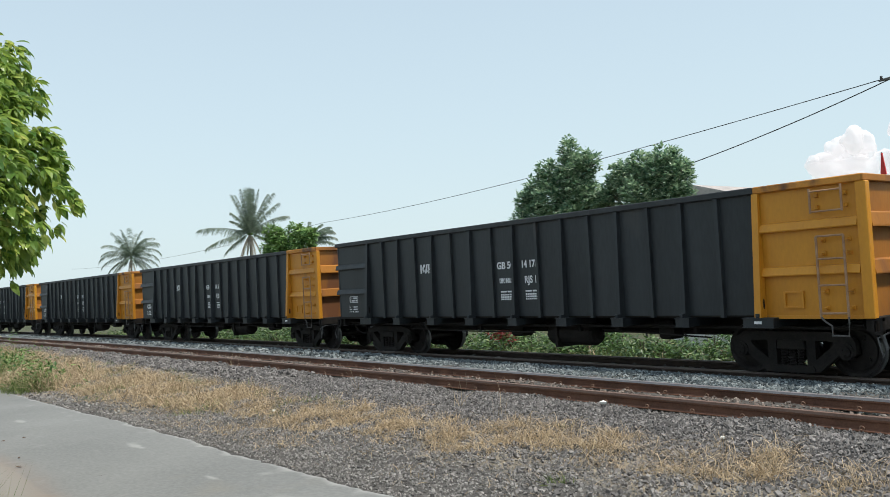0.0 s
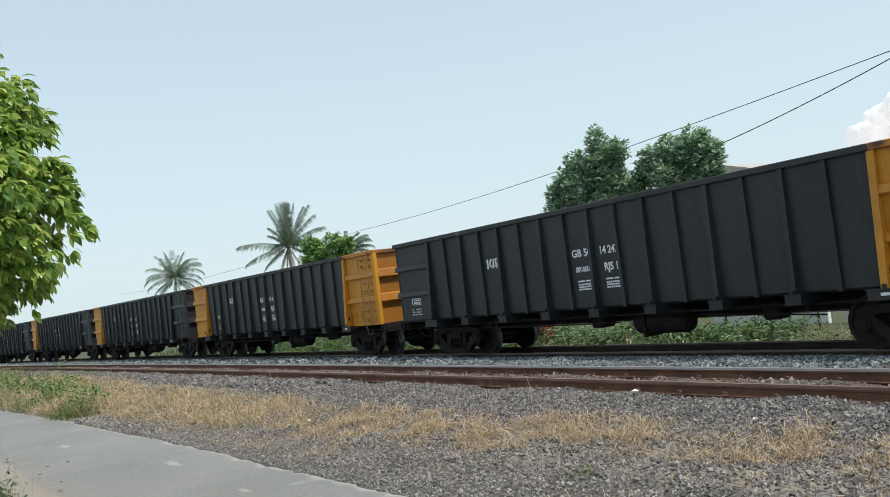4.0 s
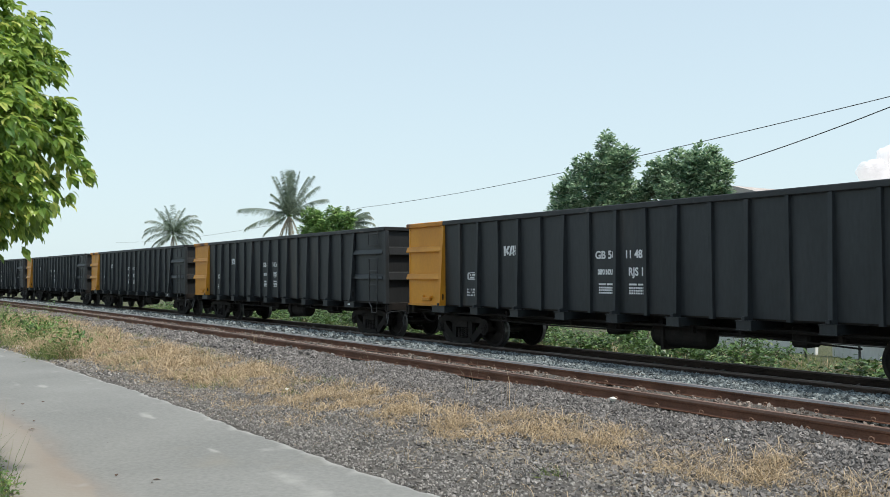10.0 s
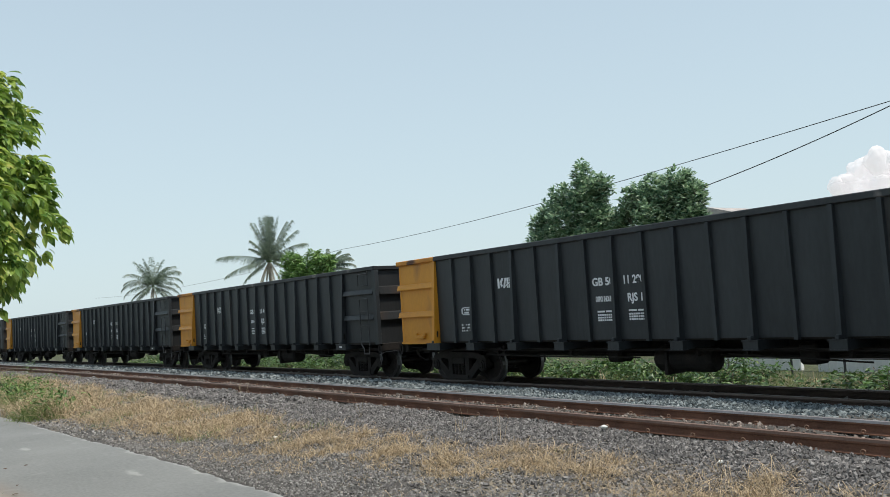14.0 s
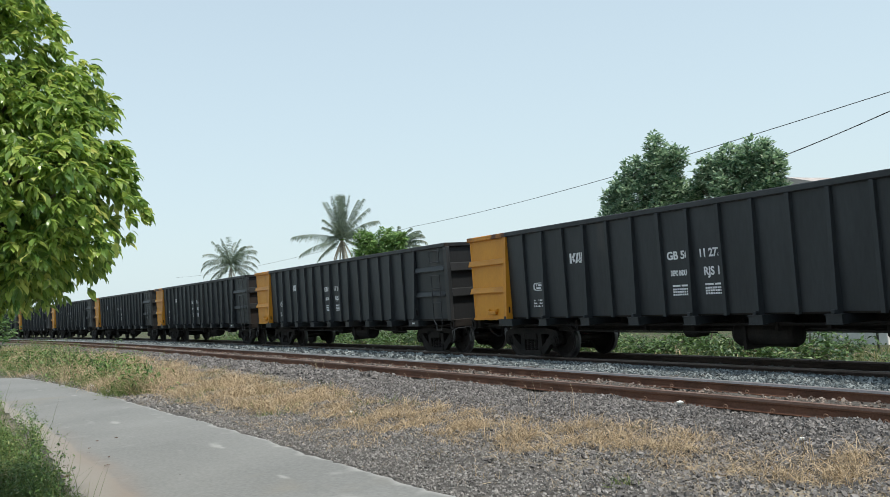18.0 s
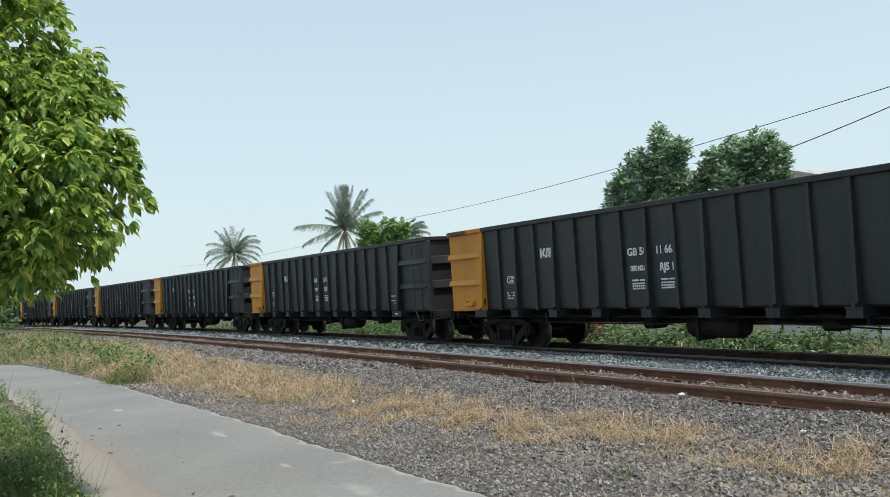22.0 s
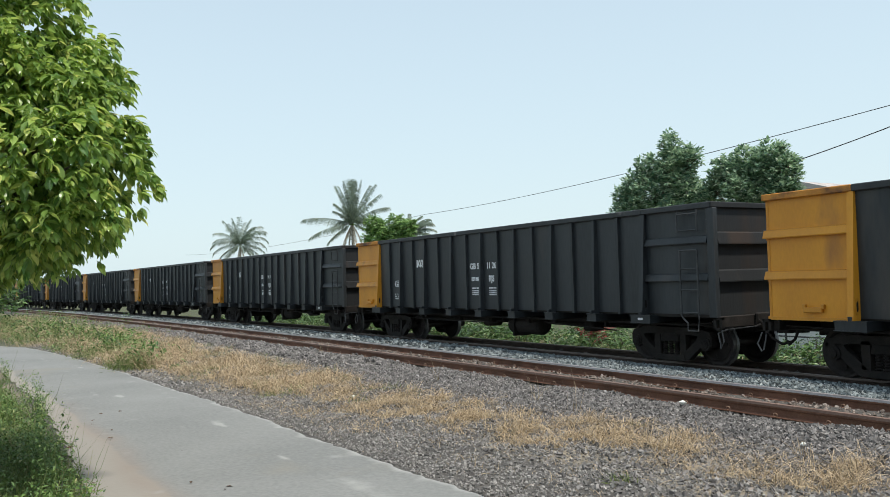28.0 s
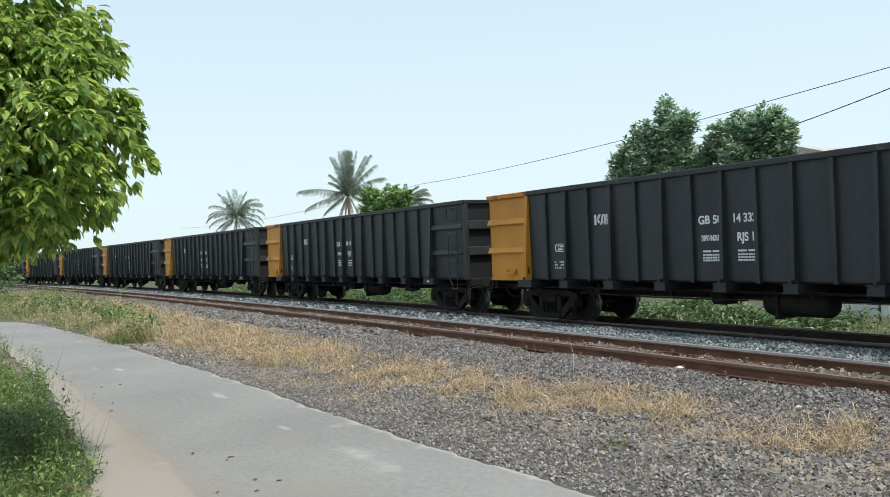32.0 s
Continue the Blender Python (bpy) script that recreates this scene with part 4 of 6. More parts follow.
    if ladder is YELLOW:
        bm = bmesh.new()
        for q in ((5.50, 5.80, 1.02, 1.05), (5.50, 5.80, 1.23, 1.26), (5.50, 5.53, 1.05, 1.23), (5.77, 5.80, 1.05, 1.23)):
            box(bm, q[0], q[1], -YS - 0.02, -YS + 0.012, q[2], q[3])
        add("label_frame", bm, ladder)
    # ladder with stirrup, and the upper grab iron
    rail_mat = LADDER_BLACK if ladder is BLACK else LADDER_RUST
    y = -YS - 0.10
    lad = bmesh.new()
    xl, xr = 6.08, 6.46
    tube(lad, [(xl, y, ZB - 0.02), (xl, y, 2.0)], 0.017)
    tube(lad, [(xr, y, ZB - 0.02), (xr, y, 2.0)], 0.017)
    add("ladder", lad, rail_mat)
    for z in (0.95, 1.33, 1.69, 2.0):
        add("rung", tube(bmesh.new(), [(xl, y, z), (xr, y, z)], 0.016), rail_mat)
    for z in (1.02, 1.24, 1.76, 1.94) if ladder is YELLOW else ():
        for xk in (xl + 0.06, xr + 0.035):
            add("ladder_bracket", soften(box(bmesh.new(), xk - 0.03, xk + 0.022, -YS - 0.02, -YS + 0.012, z - 0.032, z + 0.032), 0.008), ladder)
            add("bracket_arm", box(bmesh.new(), xk - 0.03, xk + 0.01, y, -YS - 0.018, z - 0.008, z + 0.008), ladder)
    st = bmesh.new()
    tube(st, [(xl, y, ZB - 0.02), (xl + 0.05, y, ZB - 0.08), (xl + 0.16, y - 0.03, ZB - 0.14), (xl + 0.16, y - 0.03, ZB - 0.27), (xr, y - 0.03, ZB - 0.27), (xr, y, ZB - 0.02)], 0.014)
    add("step_stirrup", st, GREY_IRON)
    gi = bmesh.new()
    tube(gi, [(xl - 0.06, y + 0.02, 2.66), (xl - 0.06, y + 0.02, 2.32)], 0.016)
    tube(gi, [(xr, y + 0.02, 2.68), (xr, y + 0.02, 2.32)], 0.016)
    tube(gi, [(xl - 0.06, y + 0.02, 2.62), (xr, y + 0.02, 2.62)], 0.014)
    tube(gi, [(xl - 0.06, y + 0.02, 2.34), (xr, y + 0.02, 2.34)], 0.014)
    add("grab_iron", gi, rail_mat)
    for z in (2.40, 2.56) if ladder is YELLOW else ():
        for xk in (xl, xr + 0.02):
            add("ladder_bracket", soften(box(bmesh.new(), xk - 0.024, xk + 0.024, -YS - 0.04, -YS + 0.012, z - 0.028, z + 0.028), 0.008), ladder)
    # stakes: strong ones over the brackets, slighter folds between them
    def stake_mesh(half, foot, head):
        bm = bmesh.new()
        v = [bm.verts.new(p) for p in ((-half, -YS, ZB - 0.03), (half, -YS, ZB - 0.03), (half * 0.8, -YS - foot, ZB - 0.03), (-half * 0.8, -YS - foot, ZB - 0.03), (-half, -YS, ZT - 0.10), (half, -YS, ZT - 0.10), (half * 0.8, -YS - head, ZT - 0.10), (-half * 0.8, -YS - head, ZT - 0.10))]
        for f in ((0, 3, 2, 1), (4, 5, 6, 7), (0, 1, 5, 4), (1, 2, 6, 5), (2, 3, 7, 6), (3, 0, 4, 7)):
            bm.faces.new([v[i] for i in f])
        return bm
    strong, weak = stake_mesh(0.042, 0.12, 0.062), stake_mesh(0.040, 0.062, 0.062)
    so, wo = None, None
    for i in range(1, 16):
        x = SEAM_T + STEP * i
        if i % 2 == 0:
            if so is None:
                so = add("stake", strong, BLACK)
                so.location.x = x
            else:
                made.append(again(so, pose(x, 0, 0)))
        else:
            if wo is None:
                wo = add("side_fold", weak, BLACK)
                wo.location.x = x
            else:
                made.append(again(wo, pose(x, 0, 0)))
    # floor-beam ends under the stakes
    bo = None
    for i in range(0, 17, 2):
        x = SEAM_T + STEP * i
        wide = 0.24 if i in (0, 16) else 0.125
        bm = bmesh.new()
        box(bm, x - wide, x + wide, -YS - 0.17, -0.6, ZB - 0.165, ZB - 0.03)
        box(bm, x - wide - 0.012, x + wide + 0.012, -YS - 0.185, -YS - 0.05, ZB - 0.042, ZB - 0.025)
        box(bm, x - wide - 0.012, x + wide + 0.012, -YS - 0.185, -YS - 0.05, ZB - 0.172, ZB - 0.160)
        if i in (0, 16) or bo is None:
            o = add("floor_beam", bm, BLACK)
            if i == 2:
                bo = o
        else:
            bm.free()
            made.append(again(bo, pose(STEP * (i - 2), 0, 0)))
    return made


def prism_yz(x0, x1, outline):
    bm = bmesh.new()
    a = [bm.verts.new((x0, y, z)) for y, z in outline]
    b = [bm.verts.new((x1, y, z)) for y, z in outline]
    bm.faces.new(a)
    bm.faces.new(b[::-1])
    for i in range(len(a)):
        j = (i + 1) % len(a)
        bm.faces.new((a[i], b[i], b[j], a[j]))
    return bm


def wagon_end(w, mat, sx):
    """The end wall at +x or -x with its two rails, the coupler, the hose and the uncoupling bar."""
    # ends take the stained copy of the side paint, with shade in its colour
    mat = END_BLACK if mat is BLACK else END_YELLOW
    x = sx * (HALF - 0.03)
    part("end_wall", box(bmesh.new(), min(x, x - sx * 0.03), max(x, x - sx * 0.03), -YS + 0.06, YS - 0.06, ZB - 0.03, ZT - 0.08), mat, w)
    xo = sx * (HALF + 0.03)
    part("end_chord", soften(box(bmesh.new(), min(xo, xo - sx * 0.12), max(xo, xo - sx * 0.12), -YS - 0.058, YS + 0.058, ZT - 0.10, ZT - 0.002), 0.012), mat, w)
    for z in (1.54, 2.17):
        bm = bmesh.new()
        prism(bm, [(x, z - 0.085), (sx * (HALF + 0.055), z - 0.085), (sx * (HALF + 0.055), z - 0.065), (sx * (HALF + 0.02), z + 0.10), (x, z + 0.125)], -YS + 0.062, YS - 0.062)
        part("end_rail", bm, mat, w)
    part("headstock", soften(box(bmesh.new(), *sorted((x - sx * 0.1, x + sx * 0.06)), -YS + 0.05, YS - 0.05, ZB - 0.22, ZB - 0.03), 0.012), GRIME, w)
    bm = bmesh.new()
    box(bm, *sorted((sx * (HALF - 0.2), sx * (HALF + 0.38))), -0.09, 0.09, 0.62, 0.80)
    soften(bm, 0.02)
    box(bm, *sorted((sx * (HALF + 0.34), sx * (HALF + 0.575))), -0.17 if sx > 0 else -0.02, 0.02 if sx > 0 else 0.17, 0.58, 0.86)
    part("coupler", bm, GRIME, w)
    bm = bmesh.new()
    tube(bm, [(sx * (HALF + 0.03), -0.28, 0.82), (sx * (HALF + 0.16), -0.30, 0.74), (sx * (HALF + 0.30), -0.26, 0.50), (sx * (HALF + 0.46), -0.2, 0.40), (sx * (HALF + 0.57), -0.1, 0.44)], 0.024, 8)
    part("brake_hose", bm, GRIME, w)
    bm = bmesh.new()
    yb = -YS - 0.03
    tube(bm, [(sx * (HALF + 0.10), 0.05, 0.80), (sx * (HALF + 0.14), -0.45, 0.70), (sx * (HALF + 0.14), yb + 0.12, 0.68)], 0.013)
    tube(bm, [(sx * (HALF + 0.14), yb + 0.12, 0.68), (sx * (HALF + 0.13), yb, 0.66), (sx * (HALF + 0.19), yb - 0.03, 0.50), (sx * (HALF + 0.12), yb - 0.03, 0.38), (sx * (HALF + 0.10), yb, 0.42), (sx * (HALF + 0.05), yb, 0.62), (sx * (HALF + 0.14), yb + 0.10, 0.68)], 0.013)
    part("uncoupling_bar", bm, GREY_IRON, w)
    bm = bmesh.new()
    for q in ((-0.03, 0.12, 0.84, 0.88), (-0.03, 0.12, 0.66, 0.70), (-0.03, 0.01, 0.66, 0.88), (0.08, 0.12, 0.66, 0.88)):
        box(bm, *sorted((sx * (HALF + q[0]), sx * (HALF + q[1]))), -YS - 0.02, -YS + 0.05, q[2], q[3])
    part("bar_bracket", bm, GRIME, w)
    part("draft_plate", soften(box(bmesh.new(), *sorted((sx * (HALF + 0.03), sx * (HALF + 0.09))), -0.34, 0.34, 0.66, 0.92), 0.02), GRIME, w)


def bogie(w, x):
    """A three-piece bogie: side frames, springs, bolster and two wheelsets."""
    bm = bmesh.new()
    box(bm, -0.20, 0.20, -0.84, 0.84, 0.46, 0.68)
    b = part("bogie", soften(bm, 0.03), GRIME, w, "dark cast-steel three-piece bogie")
    b.location.x = x
    for sy in (-1, 1):
        y0, y1 = sy * 0.75, sy * 0.87
        bm = bmesh.new()
        prism(bm, [(-0.95, 0.50), (-0.90, 0.59), (-0.56, 0.66), (0.56, 0.66), (0.90, 0.59), (0.95, 0.50), (0.92, 0.47), (0.54, 0.53), (-0.54, 0.53), (-0.92, 0.47)], y0, y1)
        for sx in (-1, 1):
            # the slanting tension member, the column and the pedestal jaw
            prism(bm, [(sx * 0.78, 0.52), (sx * 0.66, 0.52), (sx * 0.60, 0.44), (sx * 0.30, 0.20), (sx * 0.30, 0.075), (sx * 0.42, 0.085), (sx * 0.72, 0.34), (sx * 0.80, 0.40)], y0, y1)
            prism(bm, [(sx * 0.37, 0.58), (sx * 0.235, 0.58), (sx * 0.235, 0.14), (sx * 0.37, 0.18)], y0, y1)
            prism(bm, [(sx * 0.945, 0.34), (sx * 0.945, 0.52), (sx * 0.895, 0.54), (sx * 0.895, 0.33)], y0, y1)
            lathe_at(bm, (sx * 0.81, sy * 0.79, 0.385), 0.115, 0.10 * sy, 14)
            lathe_at(bm, (sx * 0.81, sy * 0.89, 0.385), 0.075, 0.025 * sy, 12)
            for k in range(3):
                a_ = k * 2.094 + 0.5
                lathe_at(bm, (sx * 0.81 + 0.045 * math.cos(a_), sy * 0.915, 0.385 + 0.045 * math.sin(a_)), 0.015, 0.015 * sy, 6)
        prism(bm, [(-0.36, 0.085), (-0.33, 0.17), (0.33, 0.17), (0.36, 0.085), (0.28, 0.065), (-0.28, 0.065)], sy * 0.74, sy * 0.89)
        part("side_frame", bm, GRIME, b)
        bm = bmesh.new()
        prism(bm, [(-0.22, 0.40), (-0.20, 0.54), (0.20, 0.54), (0.22, 0.40)], sy * 0.73, sy * 0.89)
        part("bolster_end", soften(bm, 0.012), GRIME, b)
        for k in (-0.13, 0.0, 0.13):
            bm = bmesh.new()
            lathe(bm, [(0.035 + 0.022 * (i % 2), 0.17 + i * 0.021) for i in range(12)], 10, "Z")
            for v in bm.verts:
                v.co.x += k
                v.co.y += sy * 0.835
            part("spring", bm, WHEEL, b)
    sets = []
    for sx in (-1, 1):
        bm = bmesh.new()
        for sy in (-1, 1):
            lathe_to(bm, [(0.10, sy * 0.52), (0.10, sy * 0.61), (0.13, sy * 0.605), (0.29, sy * 0.575), (0.325, sy * 0.60), (0.374, sy * 0.60), (0.377, sy * 0.515), (0.408, sy * 0.50), (0.403, sy * 0.475), (0.34, sy * 0.475), (0.30, sy * 0.50), (0.13, sy * 0.52)])
        lathe_to(bm, [(0.075, -0.80), (0.075, 0.80)])
        for a in range(4):
            t = a * math.pi / 2
            for sy in (-1, 1):
                lathe_at(bm, (0.22 * math.cos(t), sy * 0.585, 0.22 * math.sin(t)), 0.028, 0.02 * sy)
        ws_ = part("wheelset", bm, WHEEL, b, "dull steel wheelset with bright treads")
        ws_.data.materials.append(TREAD)
        for f in ws_.data.polygons:
            rr = [math.hypot(ws_.data.vertices[v].co.x, ws_.data.vertices[v].co.z) for v in f.vertices]
            if min(rr) > 0.365:
                f.material_index = 1
        ws_.location = (sx * 0.81, 0, 0.378)
        sets.append(ws_)
    return b, sets


def lathe_to(bm, profile, sides=28):
    rings = []
    for r, a in profile:
        rings.append([bm.verts.new((math.cos(2 * math.pi * k / sides) * r, a, math.sin(2 * math.pi * k / sides) * r)) for k in range(sides)])
    for p, q in zip(rings, rings[1:]):
        for k in range(sides):
            bm.faces.new((p[k], p[(k + 1) % sides], q[(k + 1) % sides], q[k]))
    bm.faces.new(rings[0][::-1])
    bm.faces.new(rings[-1])


def lathe_at(bm, c, r, depth, sides=12):
    """A short round boss at c, standing out by depth along y."""
    a = [bm.verts.new((c[0] + math.cos(2 * math.pi * k / sides) * r, c[1], c[2] + math.sin(2 * math.pi * k / sides) * r)) for k in range(sides)]
    b = [bm.verts.new((v.co.x, c[1] + depth, v.co.z)) for v in a]
    bm.faces.new(a)
    bm.faces.new(b[::-1])
    for k in range(sides):
        bm.faces.new((a[k], b[k], b[(k + 1) % sides], a[(k + 1) % sides]))


def wagon(plain, ladder, label):
    """A whole wagon; its ladder end leads."""
    w = tagged(new("coal_wagon"), label, "coal wagon", "wagons of the coal train")
    side = wagon_side(w, plain, ladder)
    for o in side:      # the other side is the same turned about
        again(o, TURNED @ o.matrix_basis)
    return w


def finish_wagon(w, plain, ladder):
    wagon_end(w, plain, -1)
    wagon_end(w, ladder, 1)
    part("floor", box(bmesh.new(), -HALF + 0.05, HALF - 0.05, -YS + 0.03, YS - 0.03, ZB - 0.03, ZB), GRIME, w)
    part("centre_sill", box(bmesh.new(), -HALF + 0.1, HALF - 0.1, -0.2, 0.2, 0.58, ZB - 0.03), GRIME, w)
    # heaped coal just under the rim
    bm = bmesh.new()
    nx, ny = 40, 9
    g = [[bm.verts.new((-HALF + 0.06 + (2 * HALF - 0.12) * i / nx, -YS + 0.04 + (2 * YS - 0.08) * j / ny, ZT - 0.16 + 0.10 * math.sin(math.pi * j / ny) * (0.6 + 0.4 * math.sin(i * 1.1)) + 0.05 * noise.noise((i * 0.9, j * 0.9, 3)))) for j in range(ny + 1)] for i in range(nx + 1)]
    for i in range(nx):
        for j in range(ny):
            bm.faces.new((g[i][j], g[i + 1][j], g[i + 1][j + 1], g[i][j + 1]))
    plate = part("beam_plate", box(bmesh.new(), SEAM_L - 0.06, SEAM_L + 0.06, -YS - 0.176, -YS - 0.172, ZB - 0.115, ZB - 0.075), MARK, w)
    tagged(plate, "small white enamel plate")
    part("coal_load", bm, COAL, w, "heaped black coal")
    # air tank and brake gear
    tank = lathe(bmesh.new(), [(0.10, 0.56), (0.18, 0.58), (0.215, 0.64), (0.215, 1.66), (0.18, 1.72), (0.10, 1.74)], 18, "X")
    for v in tank.verts:
        v.co += Vector((-0.3, -0.62, 0.55))
    part("air_tank", tank, GRIME, w)
    part("tank_strap", box(bmesh.new(), 0.55, 0.61, -0.87, -0.40, 0.30, 0.80), GRIME, w)
    part("brake_cylinder", soften(box(bmesh.new(), -0.85, -0.52, -0.75, -0.35, 0.48, 0.78), 0.05), GRIME, w)
    part("brake_cylinder", soften(box(bmesh.new(), 2.95, 3.25, -0.85, -0.5, 0.50, 0.82), 0.04), GRIME, w)
    part("brake_pipe", tube(bmesh.new(), [(-HALF + 0.1, -0.95, 0.72), (HALF - 0.1, -0.95, 0.72)], 0.025), GRIME, w)
    part("brake_rod", tube(bmesh.new(), [(-4.2, -0.55, 0.60), (4.2, -0.55, 0.60)], 0.03), GRIME, w)
    for x in (-3.4, -1.5, 1.3, 2.2, 3.8):
        part("pipe_hanger", box(bmesh.new(), x - 0.03, x + 0.03, -1.0, -0.92, 0.62, ZB - 0.1), GRIME, w)
    part("brake_rod", tube(bmesh.new(), [(-3.9, -1.05, 0.63), (-2.2, -1.05, 0.60), (0.2, -1.05, 0.60)], 0.014, 5), GRIME, w)
    part("brake_rod", tube(bmesh.new(), [(1.9, -1.0, 0.66), (4.1, -1.0, 0.56)], 0.014, 5), GRIME, w)
    part("signal_cable", tube(bmesh.new(), [(-HALF + 0.2, -1.12, 0.78)] + [(-HALF + 0.9 + k * 0.9, -1.12, 0.76 - 0.035 * (k % 2)) for k in range(14)] + [(HALF - 0.2, -1.12, 0.78)], 0.010, 4), GRIME, w)
    for i in range(0, 17, 2):
        x = SEAM_T + STEP * i
        part("stake_lug", soften(box(bmesh.new(), x - 0.03, x + 0.03, -YS - 0.19, -YS - 0.11, ZB - 0.025, ZB + 0.035), 0.008), BLACK, w)
    return [s for x in (-5.12, 5.34) for s in bogie(w, x)[1]]


TYPES = {}
for key, plain, ladder, label in (("lead", BLACK, YELLOW, "black open coal wagon with a yellow ladder end"), ("both", YELLOW, YELLOW, "black open coal wagon with two yellow ends"), ("trail", YELLOW, BLACK, "black open coal wagon with one plain yellow end")):
    w = wagon(plain, ladder, label)
    finish_wagon(w, plain, ladder)
    TYPES[key] = w


def wheelsets_of(w):
    return [o for o in w.children_recursive if o.name.startswith("wheelset")]


SERIALS = {0: "14 178", 1: "14 347", 2: "14 247", 3: "14 430", 4: "11 393", 5: "11 483", 6: "14 362", 7: "11 290", 8: "11 461", 9: "11 277", 10: "11 219", 11: "11 663", 12: "11 539", 13: "11 398", 14: "11 263", 15: "14 332"}
wagons = []
FIRST, LAST = -1, 24
for n in range(FIRST, LAST + 1):
    key = "lead" if n < 3 else "both" if n == 3 else "trail"
    src = TYPES[key]
    w = copy_thing(src, Matrix()) if any(k == key for _, _, k in wagons) else src
    wagons.append((n, w, key))

for n, w, key in wagons:
    b = -3.09          # from the middle of the wagon to the mark's first stroke
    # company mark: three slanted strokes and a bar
    bm = bmesh.new()
    for q in ([(0, 0), (0.058, 0), (0.058, 0.2), (0, 0.2)], [(0.066, 0.105), (0.125, 0.2), (0.195, 0.2), (0.13, 0.105)], [(0.066, 0.097), (0.13, 0.097), (0.165, 0.045), (0.115, 0.02)],
              [(0.165, 0.0), (0.215, 0.0), (0.275, 0.2), (0.225, 0.2)], [(0.28, 0.2), (0.325, 0.2), (0.325, 0.10), (0.28, 0.075)], [(0.225, 0.02), (0.235, 0.05), (0.40, 0.135), (0.40, 0.10)], [(0.28, 0.0), (0.325, 0.0), (0.325, 0.055), (0.28, 0.032)],
              [(0.345, 0.2), (0.40, 0.2), (0.40, 0.145), (0.345, 0.115)], [(0.345, 0.0), (0.40, 0.0), (0.40, 0.09), (0.345, 0.066)]):
        prism(bm, [(b - 0.07 + x, (1.875 if key == "lead" else 1.965) + z) for x, z in q], -YS - 0.005, -YS - 0.002)
    part("company_mark", bm, MARK, w, "white painted company mark")
    lettering("GB 50", 0.19, b + 2.50, 1.86, w, 0.50)
    if n in SERIALS:
        lettering(SERIALS[n], 0.19, b + 3.20, 1.86, w, 0.47)
    else:
        bars("serial_mark", [(b + 3.20 + x, b + 3.245 + x, 1.865, 1.99) for x in (0.0, 0.065, 0.18, 0.265, 0.35)], w)
    lettering("RJS 11", 0.19, b + 3.28, 1.56, w, 0.41)
    lettering("DEPO INDUK", 0.125, b + 2.56, 1.58, w, 0.40)
    for x in (2.58, 3.29):
        bars("data_table", [(b + x + i * 0.05, b + x + 0.038 + i * 0.05, z, z + 0.03) for i in range(8) for z in (1.24, 1.285, 1.33)] + [(b + x, b + x + 0.17, 1.39, 1.42), (b + x + 0.2, b + x + 0.39, 1.39, 1.42)], w)
    lead = key == "lead"
    c, low = (b - 1.72, 0.10) if lead else (b + 0.13, 0.0)
    small = bars("data_table", [(c - 1.46 + i * 0.026, c - 1.438 + i * 0.026, z - low, z + h - low) for row, z in (("##....#.#####.#", 1.25), ("####...######.#", 1.19), ("#.##.###..####.#", 1.13)) for i, ch in enumerate(row) for h in ((0.034, 0.022)[i % 2],) if ch == "#"], w)
    framed = bars("frame_mark", [(c - 1.35, c - 1.05, 1.62, 1.635), (c - 1.35, c - 1.05, 1.47, 1.485), (c - 1.065, c - 1.05, 1.485, 1.62), (c - 1.44, c - 1.405, 1.50, 1.605), (c - 1.41, c - 1.36, 1.475, 1.50), (c - 1.41, c - 1.36, 1.605, 1.63)] + [(c - 1.345 + i * 0.03, c - 1.32 + i * 0.03, z, z + 0.04) for i in range(9) for z in (1.50, 1.562) if (i * 5 + int(z * 100)) % 7], w)
    framed.location.z = -2 * low
    if lead:
        small.location.y = framed.location.y = 0.013
    if n == 12:
        bars("chalk_scribble", [(4.64, 4.68, 1.28, 1.33), (4.69, 4.74, 1.27, 1.30), (4.76, 4.80, 1.29, 1.33), (4.86, 4.89, 1.27, 1.32), (4.62, 4.70, 1.17, 1.185), (4.71, 4.76, 1.16, 1.19), (4.78, 4.90, 1.175, 1.185), (4.92, 5.02, 1.16, 1.18), (4.75, 4.88, 1.10, 1.115), (4.9, 4.96, 1.09, 1.12)], w)


def travelled(t):
    """How far along the line wagon 0's mark stands, in wagon lengths."""
    u = t / 32.0
    return ((((4.0271 * u - 13.3746) * u + 12.3653) * u - 4.949) * u + 17.1259) * u - 1.0358 - 0.0107 * min(max((4.5 - t) / 2.0, 0.0), 1.0)


def wagon_pose(n, t):
    s = (travelled(t) - n) * PITCH + 2.92
    p = on_line(s, 12.05, FAR_TOP)
    return pose(p.x, p.y, p.z, 0, 0, -math.degrees(s / 833.0))


